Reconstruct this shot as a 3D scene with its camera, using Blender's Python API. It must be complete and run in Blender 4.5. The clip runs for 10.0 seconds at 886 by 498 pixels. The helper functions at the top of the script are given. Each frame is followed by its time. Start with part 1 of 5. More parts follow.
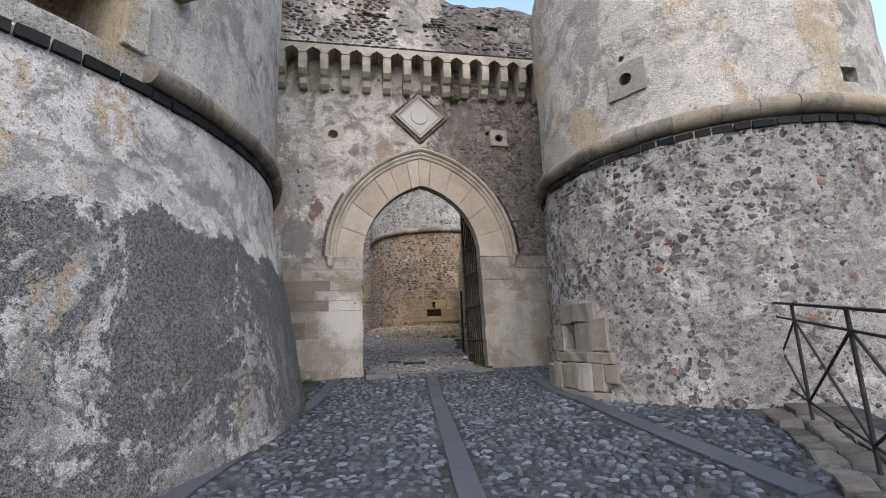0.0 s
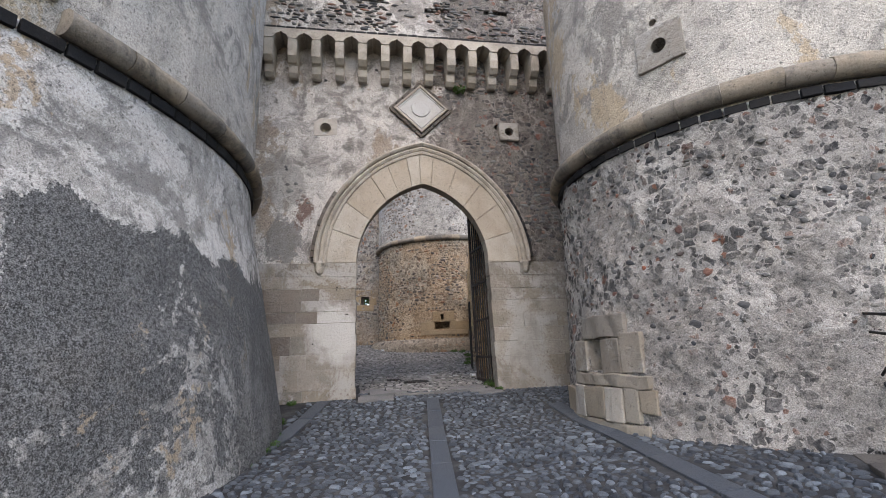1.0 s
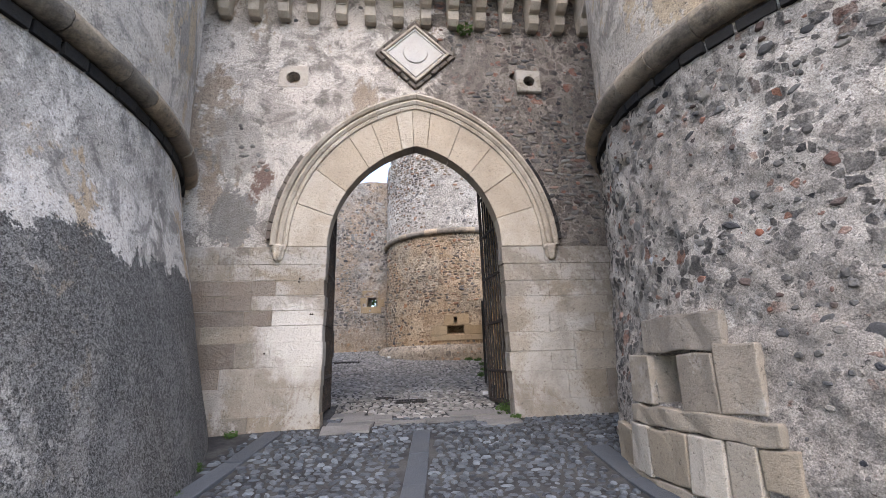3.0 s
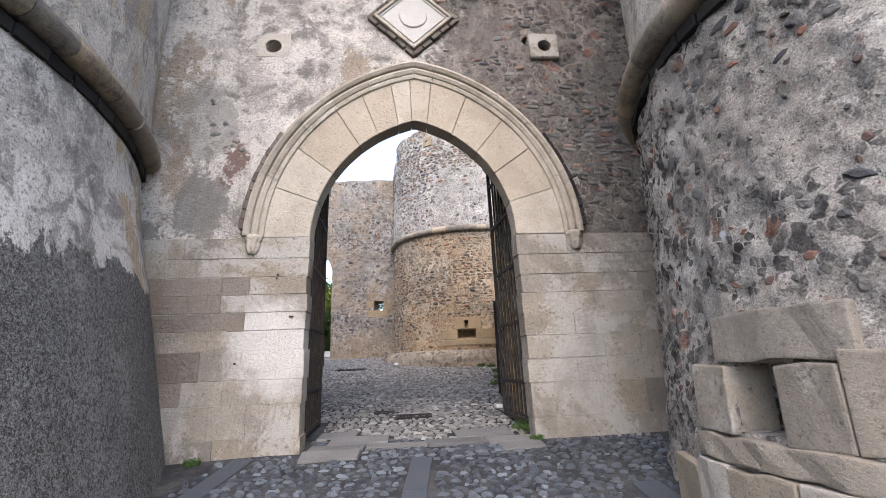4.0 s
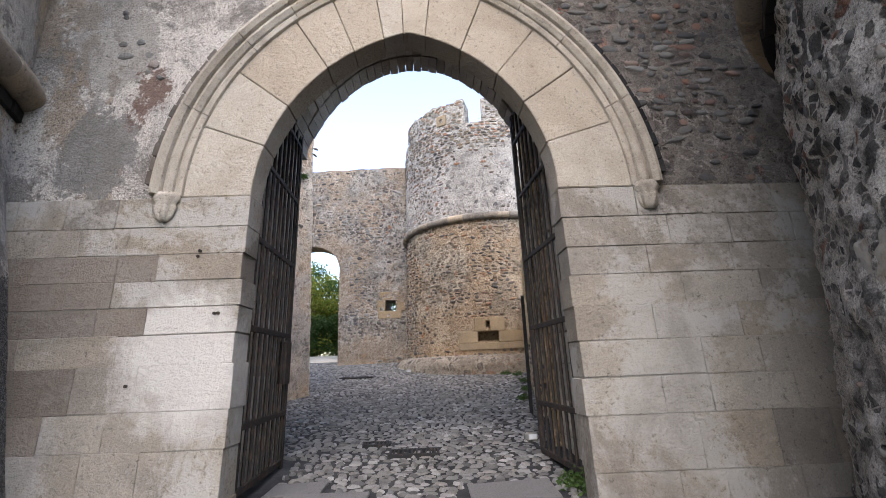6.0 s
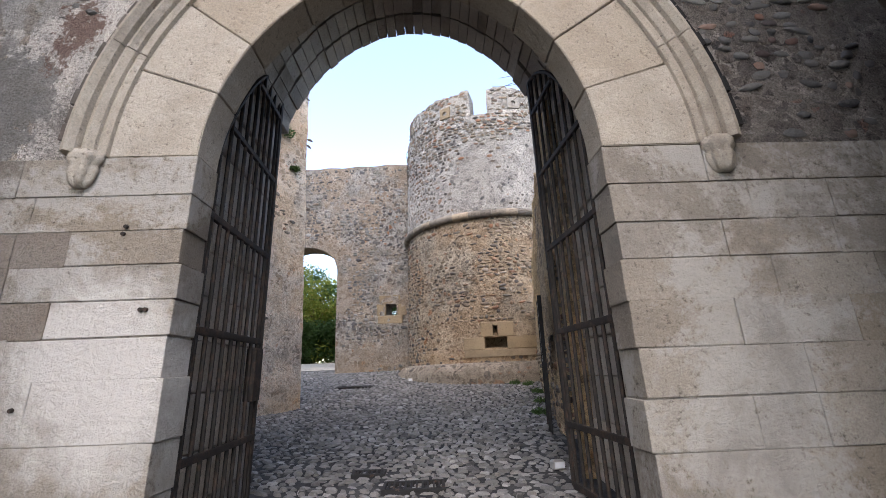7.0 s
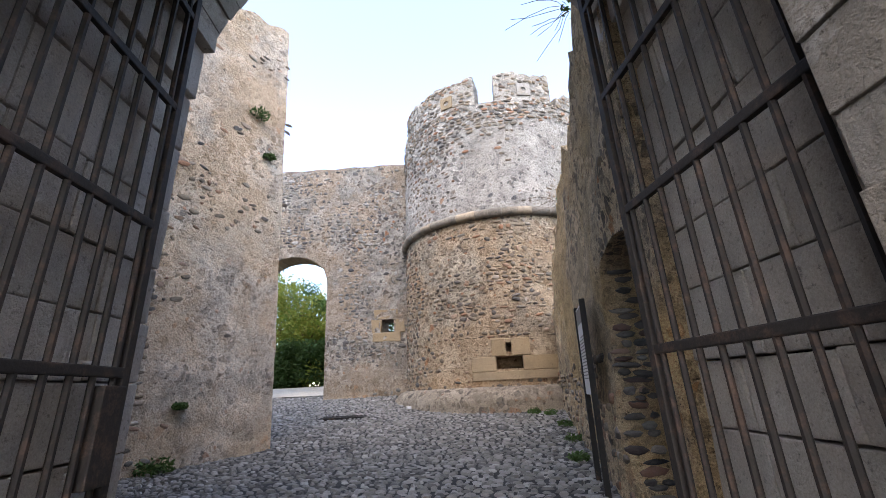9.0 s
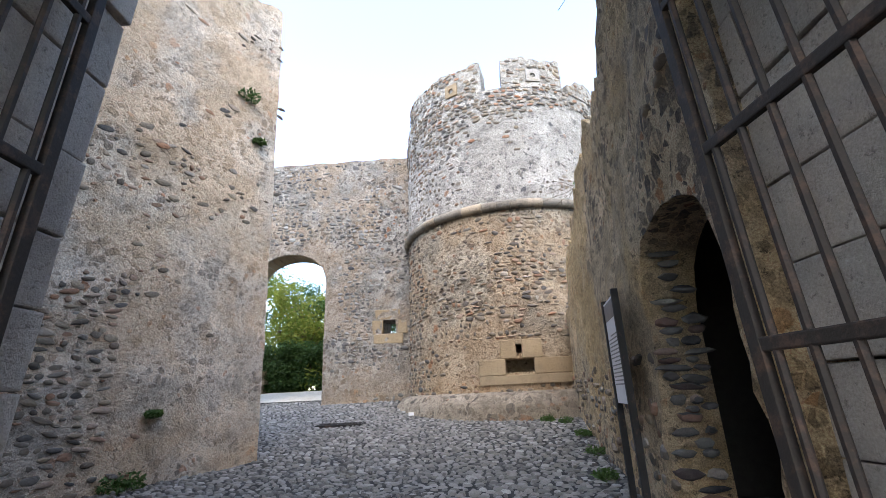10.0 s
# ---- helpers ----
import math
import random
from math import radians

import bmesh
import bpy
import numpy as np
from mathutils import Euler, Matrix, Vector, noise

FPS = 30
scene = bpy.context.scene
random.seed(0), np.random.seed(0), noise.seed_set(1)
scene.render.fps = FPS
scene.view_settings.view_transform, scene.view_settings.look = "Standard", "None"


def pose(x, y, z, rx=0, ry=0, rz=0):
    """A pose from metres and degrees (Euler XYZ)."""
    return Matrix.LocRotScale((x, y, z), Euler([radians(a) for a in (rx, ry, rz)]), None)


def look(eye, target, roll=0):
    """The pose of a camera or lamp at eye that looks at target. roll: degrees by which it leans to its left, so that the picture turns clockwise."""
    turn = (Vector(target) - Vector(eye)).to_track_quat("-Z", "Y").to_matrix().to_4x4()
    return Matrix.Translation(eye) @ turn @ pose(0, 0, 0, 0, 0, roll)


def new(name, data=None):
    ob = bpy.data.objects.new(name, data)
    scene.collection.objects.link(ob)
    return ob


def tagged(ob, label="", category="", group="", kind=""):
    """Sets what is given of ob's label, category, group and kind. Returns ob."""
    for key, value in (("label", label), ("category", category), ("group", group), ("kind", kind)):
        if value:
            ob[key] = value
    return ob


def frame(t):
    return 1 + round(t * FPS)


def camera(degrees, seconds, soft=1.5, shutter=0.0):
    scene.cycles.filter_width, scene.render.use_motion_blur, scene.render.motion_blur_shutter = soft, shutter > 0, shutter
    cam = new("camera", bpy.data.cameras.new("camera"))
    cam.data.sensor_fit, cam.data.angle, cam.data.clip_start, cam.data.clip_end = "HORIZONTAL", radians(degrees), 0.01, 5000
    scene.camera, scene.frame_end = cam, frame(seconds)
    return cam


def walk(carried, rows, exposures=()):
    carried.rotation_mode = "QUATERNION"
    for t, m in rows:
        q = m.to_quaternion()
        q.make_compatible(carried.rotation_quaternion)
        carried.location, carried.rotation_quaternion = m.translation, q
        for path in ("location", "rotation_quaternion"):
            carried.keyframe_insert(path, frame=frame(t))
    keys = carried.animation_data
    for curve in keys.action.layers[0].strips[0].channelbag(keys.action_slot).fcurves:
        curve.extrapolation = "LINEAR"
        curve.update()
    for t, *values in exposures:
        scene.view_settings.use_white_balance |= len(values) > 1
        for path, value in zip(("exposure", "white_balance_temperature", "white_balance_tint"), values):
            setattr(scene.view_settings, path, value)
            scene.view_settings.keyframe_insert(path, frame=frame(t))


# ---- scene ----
cam = camera(88.9, 10.0, soft=0.8)
METRES, EYE, TILT, LEAN, TURN = 10.87, 1.5, 0.0, 0.0, 0.0
ROWS = [
    (0.0, 0.0, 0.0, 0.0, 0.45, 11.14, 2.29),
    (0.5, 0.0132, 0.0539, 0.0039, 1.44, 11.93, 2.31),
    (1.0, 0.0185, 0.1113, 0.0062, 2.12, 12.72, 2.13),
    (1.5, 0.0313, 0.1667, 0.0081, 2.26, 13.19, 2.29),
    (2.0, 0.0392, 0.2224, 0.0094, 3.27, 13.1, 2.07),
    (2.5, 0.0453, 0.279, 0.0136, 4.25, 13.15, 1.68),
    (4.0, 0.0506, 0.4408, 0.0215, 6.78, 13.95, 2.07),
    (4.5, 0.0492, 0.4909, 0.0246, 7.73, 14.12, 2.07),
    (5.0, 0.0431, 0.5407, 0.0278, 8.54, 13.79, 1.79),
    (5.5, 0.0448, 0.5896, 0.0317, 9.23, 13.99, 1.98),
    (7.0, 0.0225, 0.731, 0.0395, 9.97, 15.1, 2.05),
    (7.5, 0.0120, 0.778, 0.0434, 10.17, 15.71, 2.11),
    (8.0, 0.0052, 0.8241, 0.047, 10.1, 16.54, 2.33),
    (8.5, -0.0003, 0.8698, 0.0506, 10.32, 16.87, 2.6),
    (9.0, -0.0121, 0.9109, 0.0554, 10.32, 17.36, 2.55),
    (9.5, -0.0183, 0.9502, 0.0563, 10.45, 17.71, 2.57),
    (10.0, -0.0262, 0.9872, 0.0589, 10.9, 17.8, 2.44),
]
EXPOSURES = [(0.0, -0.05, 7000, 13), (1.0, 0.08, 7000, 13), (1.5, 0.15, 7050, 14), (2.5, 0.46, 7050, 15), (4.0, 0.74, 7050, 15), (5.5, 0.62, 7000, 14), (7.5, 0.42, 7000, 15), (8.5, 0.5, 7050, 16), (9.0, 0.75, 6950, 14), (10.0, 0.95, 6750, 10)]
walk(cam, [(t, pose(0, 0, EYE, TILT, LEAN, TURN) @ pose(METRES * x, METRES * y, METRES * z, 90 + pitch, roll, yaw)) for t, x, y, z, yaw, pitch, roll in ROWS], EXPOSURES)
# ---------------------------------------------------------------- light
SUN_EL, SUN_AZ = 52.0, 175.0      # degrees; azimuth from +y towards +x
world = bpy.data.worlds.new("sky")
scene.world = world
world.use_nodes = True
wn = world.node_tree
sky = wn.nodes.new("ShaderNodeTexSky")
sky.sky_type = "NISHITA"
sky.sun_disc = False
sky.sun_elevation = radians(SUN_EL)
sky.sun_rotation = radians(SUN_AZ)
sky.dust_density = 1.0
sky.air_density = 1.0
wn.links.new(sky.outputs[0], wn.nodes["Background"].inputs[0])
wn.nodes["Background"].inputs[1].default_value = 0.55
sun = new("sun", bpy.data.lights.new("sun", "SUN"))
sun.data.energy = 2.0
sun.data.angle = radians(60)
sun.data.color = (1.0, 0.93, 0.82)
sd = Vector((math.sin(radians(SUN_AZ)) * math.cos(radians(SUN_EL)), math.cos(radians(SUN_AZ)) * math.cos(radians(SUN_EL)), math.sin(radians(SUN_EL))))
sun.matrix_world = look(sd * 60, (0, 0, 0))


# ---------------------------------------------------------------- materials
class Nodes:
    """Small helper to write node trees in few lines."""

    def __init__(self, name):
        self.mat = bpy.data.materials.new(name)
        self.mat.use_nodes = True
        self.t = self.mat.node_tree
        self.bsdf = self.t.nodes["Principled BSDF"]
        self.geo = self.t.nodes.new("ShaderNodeNewGeometry")
        self.pos = self.geo.outputs["Position"]

    def link(self, a, b):
        self.t.links.new(a, b)

    def noise(self, scale, detail=4, rough=0.6, dist=0.0, vec=None):
        n = self.t.nodes.new("ShaderNodeTexNoise")
        n.inputs["Scale"].default_value = scale
        n.inputs["Detail"].default_value = detail
        n.inputs["Roughness"].default_value = rough
        n.inputs["Distortion"].default_value = dist
        self.link(vec or self.pos, n.inputs["Vector"])
        return n.outputs["Fac"]

    def voronoi(self, scale, feature="F1", out="Distance", vec=None, rnd=1.0):
        n = self.t.nodes.new("ShaderNodeTexVoronoi")
        n.feature = feature
        n.inputs["Scale"].default_value = scale
        n.inputs["Randomness"].default_value = rnd
        self.link(vec or self.pos, n.inputs["Vector"])
        return n.outputs[out]

    def warp(self, amount, scale):
        n = self.t.nodes.new("ShaderNodeTexNoise")
        n.inputs["Scale"].default_value = scale
        n.inputs["Detail"].default_value = 3
        self.link(self.pos, n.inputs["Vector"])
        m = self.t.nodes.new("ShaderNodeVectorMath")
        m.operation = "MULTIPLY_ADD"
        self.link(n.outputs["Color"], m.inputs[0])
        m.inputs[1].default_value = (amount, amount, amount)
        self.link(self.pos, m.inputs[2])
        return m.outputs[0]

    def scaled(self, x, y, z):
        m = self.t.nodes.new("ShaderNodeVectorMath")
        m.operation = "MULTIPLY"
        self.link(self.pos, m.inputs[0])
        m.inputs[1].default_value = (x, y, z)
        return m.outputs[0]

    def ramp(self, fac, *stops):
        n = self.t.nodes.new("ShaderNodeValToRGB")
        el = n.color_ramp.elements
        while len(el) < len(stops):
            el.new(0.5)
        for e, (p, c) in zip(el, stops):
            e.position = p
            e.color = (*c, 1) if isinstance(c, tuple) else (c, c, c, 1)
        self.link(fac, n.inputs[0])
        return n.outputs[0]

    def mix(self, fac, a, b, mode="MIX"):
        n = self.t.nodes.new("ShaderNodeMix")
        n.data_type = "RGBA"
        n.blend_type = mode
        for s, v in ((n.inputs[0], fac), (n.inputs[6], a), (n.inputs[7], b)):
            if isinstance(v, bpy.types.NodeSocket):
                self.link(v, s)
            elif isinstance(v, tuple):
                s.default_value = (*v, 1)
            else:
                s.default_value = v if s.type == "VALUE" else (v, v, v, 1)
        return n.outputs[2]

    def calc(self, op, a, b=0.0, clamp=False):
        n = self.t.nodes.new("ShaderNodeMath")
        n.operation = op
        n.use_clamp = clamp
        for s, v in ((n.inputs[0], a), (n.inputs[1], b)):
            if isinstance(v, bpy.types.NodeSocket):
                self.link(v, s)
            else:
                s.default_value = v
        return n.outputs[0]

    def axis(self, i):
        n = self.t.nodes.new("ShaderNodeSeparateXYZ")
        self.link(self.pos, n.inputs[0])
        return n.outputs[i]

    def rand(self, island=False):
        if island:
            return self.geo.outputs["Random Per Island"]
        n = self.t.nodes.new("ShaderNodeObjectInfo")
        return n.outputs["Random"]

    def done(self, colour, rough=0.9, bump=None, strength=0.5, depth=0.02, metal=0.0):
        if isinstance(colour, tuple):
            self.bsdf.inputs["Base Color"].default_value = (*colour, 1)
        else:
            self.link(colour, self.bsdf.inputs["Base Color"])
        if isinstance(rough, bpy.types.NodeSocket):
            self.link(rough, self.bsdf.inputs["Roughness"])
        else:
            self.bsdf.inputs["Roughness"].default_value = rough
        self.bsdf.inputs["Metallic"].default_value = metal
        self.bsdf.inputs["Specular IOR Level"].default_value = 0.08 if metal == 0 and not isinstance(rough, bpy.types.NodeSocket) and rough > 0.76 else 0.3
        if bump is not None:
            b = self.t.nodes.new("ShaderNodeBump")
            b.inputs["Strength"].default_value = strength
            b.inputs["Distance"].default_value = depth
            self.link(bump, b.inputs["Height"])
            self.link(b.outputs[0], self.bsdf.inputs["Normal"])
        return self.mat


def ragged(n, base, fine, amount=0.22):
    """A broad noise whose contour is frayed by a fine one."""
    return n.calc("ADD", n.calc("MULTIPLY", base, 1 - amount), n.calc("MULTIPLY", fine, amount))


def plaster_coat(n, pale, mid, dark, ochre, line=None):
    """Colour and height of old lime plaster: pale coat, worn to a darker rough coat, with ochre washes. line: height of the edge of the cement coat."""
    big = n.noise(0.5, 6, 0.66, 0.5)
    med = n.noise(2.1, 8, 0.74, 0.4)
    small = n.noise(9, 6, 0.72, 0.3)
    fine = n.noise(30, 6, 0.8)
    speck = n.noise(85, 4, 0.75)
    c = n.mix(n.ramp(ragged(n, big, small, 0.3), (0.485, 0.0), (0.51, 1.0)), pale, mid)
    c = n.mix(n.ramp(ragged(n, med, fine, 0.35), (0.525, 0.0), (0.56, 0.85)), c, dark)
    worn = n.noise(0.75, 8, 0.74, 0.8)
    c = n.mix(n.ramp(ragged(n, worn, fine, 0.25), (0.53, 0.0), (0.54, 0.8)), c, tuple(0.65 * a + 0.28 * b for a, b in zip(dark, mid)))
    white = n.noise(1.2, 8, 0.72, 0.6)
    c = n.mix(n.ramp(ragged(n, white, fine, 0.25), (0.525, 0.0), (0.54, 0.75)), c, tuple(min(1, 1.15 * v) for v in pale))
    och = n.noise(0.8, 5, 0.66, 0.2, n.scaled(1, 1, 0.45))
    c = n.mix(n.ramp(ragged(n, och, small, 0.25), (0.54, 0.0), (0.56, 0.8)), c, ochre)
    if line is not None:
        z = n.axis(2)
        edge = n.calc("ADD", z, n.calc("MULTIPLY", ragged(n, n.noise(0.7, 8, 0.7, 0.4), fine, 0.15), 2.6))
        coat = n.ramp(n.calc("SUBTRACT", line + 1.3 + 0.5, edge), (0.485, 0.0), (0.515, 1.0))
        lost = n.ramp(ragged(n, n.noise(0.7, 9, 0.74, 0.8), small, 0.3), (0.515, 1.0), (0.535, 0.0))
        whole = n.calc("MULTIPLY", n.calc("SUBTRACT", n.axis(1), 5.9), 0.7, True)
        lost = n.calc("MAXIMUM", lost, whole)
        grey = n.mix(n.ramp(n.calc("ADD", n.calc("MULTIPLY", fine, 0.55), n.calc("MULTIPLY", speck, 0.45)), (0.43, 0.0), (0.57, 1.0)), (0.026, 0.026, 0.026), (0.19, 0.186, 0.18))
        grey = n.mix(n.ramp(ragged(n, n.noise(1.3, 6, 0.7), fine, 0.3), (0.52, 0.0), (0.62, 0.6)), grey, (0.23, 0.22, 0.21))
        c = n.mix(n.calc("MULTIPLY", n.calc("MULTIPLY", coat, n.calc("ADD", n.calc("MULTIPLY", lost, 0.75), 0.25)), 0.96), c, grey)
    drip = n.noise(1.8, 6, 0.72, 0.3, n.scaled(1, 1, 0.1))
    c = n.mix(n.ramp(ragged(n, drip, fine, 0.25), (0.55, 0.0), (0.63, 0.4)), c, dark)
    # small hollows: their shade is put into the colour where the height dips
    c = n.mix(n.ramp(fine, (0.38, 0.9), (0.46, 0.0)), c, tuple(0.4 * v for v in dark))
    c = n.mix(0.6, c, n.ramp(speck, (0.36, 0.12), (0.64, 0.88)), "OVERLAY")
    hgt = n.calc("ADD", n.calc("MULTIPLY", med, 1.2), n.calc("ADD", n.calc("MULTIPLY", small, 0.8), n.calc("ADD", n.calc("MULTIPLY", fine, 0.6), n.calc("MULTIPLY", speck, 0.22))))
    return c, hgt


def plaster_material(name, *tones, line=None):
    n = Nodes(name)
    c, hgt = plaster_coat(n, *tones, line=line)
    return n.done(c, 0.93, hgt, 1.0, 0.04)


def rubble_coat(n, mortar, mortar2, stone_a, stone_b, red, size=9.0, cover=0.5, warm=None, warm_line=None):
    """Colour and height of mortared rubble: pitted lime mortar with stones of two sizes showing through."""
    big = n.noise(0.6, 6, 0.66, 0.4)
    med = n.noise(3.0, 8, 0.76, 0.3)
    small = n.noise(11, 7, 0.77, 0.5)
    fine = n.noise(28, 6, 0.8, 0.3)
    speck = n.noise(80, 4, 0.75)
    m = n.mix(n.ramp(ragged(n, big, small, 0.35), (0.44, 0.0), (0.55, 1.0)), mortar, mortar2)
    m = n.mix(n.ramp(ragged(n, med, fine, 0.35), (0.49, 0.0), (0.60, 0.85)), m, tuple(0.40 * v for v in mortar))
    m = n.mix(n.ramp(ragged(n, n.noise(1.1, 7, 0.72, 0.6), fine, 0.3), (0.53, 0.0), (0.57, 0.7)), m, tuple(min(1, 1.3 * v) for v in mortar))
    c = m
    lift = None
    for sz, wobble, part_cover in ((size, 0.14, cover), (size * 2.2, 0.06, cover * 0.9)):
        w = n.warp(wobble, 6)
        tone = n.voronoi(sz, "F1", "Color", w)
        sep = n.t.nodes.new("ShaderNodeSeparateColor")
        n.link(tone, sep.inputs[0])
        rim = n.voronoi(sz, "DISTANCE_TO_EDGE", "Distance", w)
        s = n.mix(sep.outputs[0], stone_a, stone_b)
        s = n.mix(n.ramp(sep.outputs[1], (0.92, 0.0), (0.94, 1.0)), s, red)
        show = n.calc("MULTIPLY", n.ramp(ragged(n, rim, fine, 0.12), (0.10, 0.0), (0.15, 1.0)), n.ramp(sep.outputs[2], (part_cover - 0.02, 1.0), (part_cover + 0.02, 0.0)))
        show = n.calc("MULTIPLY", show, n.ramp(ragged(n, big, small, 0.4), (0.44, 1.0), (0.57, 0.25)))
        c = n.mix(show, c, s)
        lift = show if lift is None else n.calc("MAXIMUM", lift, show)
    if warm:
        mask = n.ramp(n.noise(0.5, 5, 0.66), (0.44, 0.0), (0.56, 1.0))
        if warm_line is not None:
            z = n.calc("ADD", n.axis(2), n.calc("MULTIPLY", n.noise(0.6, 5, 0.66), 3.0))
            low = n.ramp(n.calc("MULTIPLY", n.calc("SUBTRACT", warm_line + 1.5, z), 0.4), (0.0, 0.0), (1.0, 1.0))
            mask = n.calc("MAXIMUM", n.calc("MULTIPLY", mask, 0.5), low)
        c = n.mix(n.calc("MULTIPLY", mask, 0.85), c, n.mix(0.6, c, warm))
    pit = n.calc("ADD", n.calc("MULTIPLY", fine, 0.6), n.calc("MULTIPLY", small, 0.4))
    # pits painted near-black, as shade in the low points of the bump
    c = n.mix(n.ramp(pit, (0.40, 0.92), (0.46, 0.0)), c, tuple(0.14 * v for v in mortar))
    c = n.mix(0.6, c, n.ramp(speck, (0.36, 0.12), (0.64, 0.88)), "OVERLAY")
    hgt = n.calc("ADD", n.calc("MULTIPLY", lift, 0.5), n.calc("ADD", n.calc("ADD", n.calc("MULTIPLY", fine, 0.8), n.calc("MULTIPLY", small, 1.4)), n.calc("MULTIPLY", med, 1.2)))
    return c, hgt


def rubble_material(name, *tones, **more):
    n = Nodes(name)
    c, hgt = rubble_coat(n, *tones, **more)
    return n.done(c, 0.92, hgt, 1.0, 0.06)


def gate_wall_material():
    """Plaster on one side of the gate wall that has fallen off the rubble on the other, with a frayed edge."""
    n = Nodes("gate_plaster_and_rubble")
    pc, ph = plaster_coat(n, (0.51, 0.465, 0.42), (0.40, 0.36, 0.325), (0.145, 0.133, 0.12), (0.28, 0.22, 0.165))
    fray = ragged(n, n.noise(1.6, 6, 0.7, 0.5), n.noise(24, 5, 0.8), 0.25)
    grain = n.noise(60, 4, 0.75)
    for centre, squash, size, tone, strength in (((-3.43, 10.29, 3.9), 0.85, 0.40, (0.19, 0.181, 0.168), 0.85), ((-3.45, 10.38, 5.35), 0.5, 0.38, (0.235, 0.218, 0.196), 0.6), ((-2.95, 10.42, 4.58), 0.9, 0.22, (0.16, 0.10, 0.08), 0.9)):
        gap = n.t.nodes.new("ShaderNodeVectorMath")
        gap.operation = "DISTANCE"
        n.link(n.scaled(1, 1, squash), gap.inputs[0])
        gap.inputs[1].default_value = (centre[0], centre[1], centre[2] * squash)
        near_it = n.calc("ADD", gap.outputs["Value"], n.calc("MULTIPLY", n.calc("SUBTRACT", fray, 0.5), 1.6))
        cover = n.calc("MULTIPLY", n.calc("MULTIPLY", n.calc("SUBTRACT", size, near_it), 25.0, True), strength)
        pc = n.mix(cover, pc, n.mix(n.ramp(grain, (0.4, 0.0), (0.6, 1.0)), tuple(0.75 * v for v in tone), tuple(1.2 * v for v in tone)))
    rc, rh = rubble_coat(n, (0.27, 0.24, 0.215), (0.19, 0.168, 0.15), (0.035, 0.035, 0.039), (0.15, 0.125, 0.108), (0.23, 0.10, 0.07), 6.0, 0.45)
    frayed = n.calc("ADD", n.calc("MULTIPLY", n.axis(0), 0.16), n.calc("MULTIPLY", ragged(n, n.noise(0.55, 8, 0.74, 0.7), n.noise(30, 5, 0.8), 0.2), 1.5))
    mask = n.ramp(n.calc("SUBTRACT", frayed, 0.28), (0.47, 0.0), (0.50, 1.0))
    return n.done(n.mix(mask, pc, rc), 0.93, n.calc("ADD", n.calc("MULTIPLY", ph, n.calc("SUBTRACT", 1.0, mask)), n.calc("MULTIPLY", rh, mask)), 1.0, 0.05)


def stone_material(name, tones, island=False, grain=30.0, stain=0.5, rough=0.85, mottled=(0.2, 0.18, 0.16), wash=None, wash_at=None):
    """Single stones: tone by piece, grain, stains and pitting."""
    n = Nodes(name)
    r = n.rand(island)
    stops = [(i / max(1, len(tones) - 1), t) for i, t in enumerate(tones)]
    c = n.ramp(r, *stops)
    fine = n.noise(grain, 5, 0.75)
    big = ragged(n, n.noise(1.2, 7, 0.7, 0.4), fine, 0.25)
    med = n.noise(5.5, 6, 0.72, 0.2)
    speck = n.noise(grain * 3.5, 3, 0.7)
    c = n.mix(n.calc("MULTIPLY", n.ramp(big, (0.48, 0.0), (0.62, 1.0)), stain), c, mottled)
    c = n.mix(n.calc("MULTIPLY", n.ramp(med, (0.55, 0.0), (0.75, 1.0)), stain * 0.6), c, tuple(min(1, 1.5 * v) for v in tones[-1]))
    # pitting: shade of fine hollows painted as darker flecks
    c = n.mix(n.ramp(fine, (0.30, 0.75), (0.44, 0.0)), c, tuple(0.5 * v for v in mottled))
    c = n.mix(0.42, c, n.ramp(speck, (0.25, 0.25), (0.75, 0.75)), "OVERLAY")
    if wash:
        a = ragged(n, n.noise(0.75, 7, 0.72, 0.5), fine, 0.22)
        c = n.mix(n.ramp(a, (0.50, 0.0), (0.56, 0.75)), c, wash)
        if wash_at:
            off = n.t.nodes.new("ShaderNodeVectorMath")
            off.operation = "DISTANCE"
            n.link(n.pos, off.inputs[0])
            off.inputs[1].default_value = wash_at
            edge = n.calc("ADD", off.outputs["Value"], n.calc("MULTIPLY", ragged(n, n.noise(1.8, 6, 0.7, 0.6), fine, 0.25), 1.6))
            c = n.mix(n.calc("MULTIPLY", n.calc("SUBTRACT", 1.45, edge), 3.0, True), c, tuple(min(1, 1.25 * v) for v in wash))
        b = ragged(n, n.noise(0.95, 6, 0.7, 0.5, n.scaled(1, 1, 0.7)), fine, 0.2)
        c = n.mix(n.ramp(b, (0.53, 0.0), (0.62, 0.38)), c, mottled)
    h = n.calc("ADD", n.calc("MULTIPLY", med, 0.6), n.calc("ADD", fine, n.calc("MULTIPLY", speck, 0.2)))
    return n.done(c, rough, h, 0.85, 0.024)


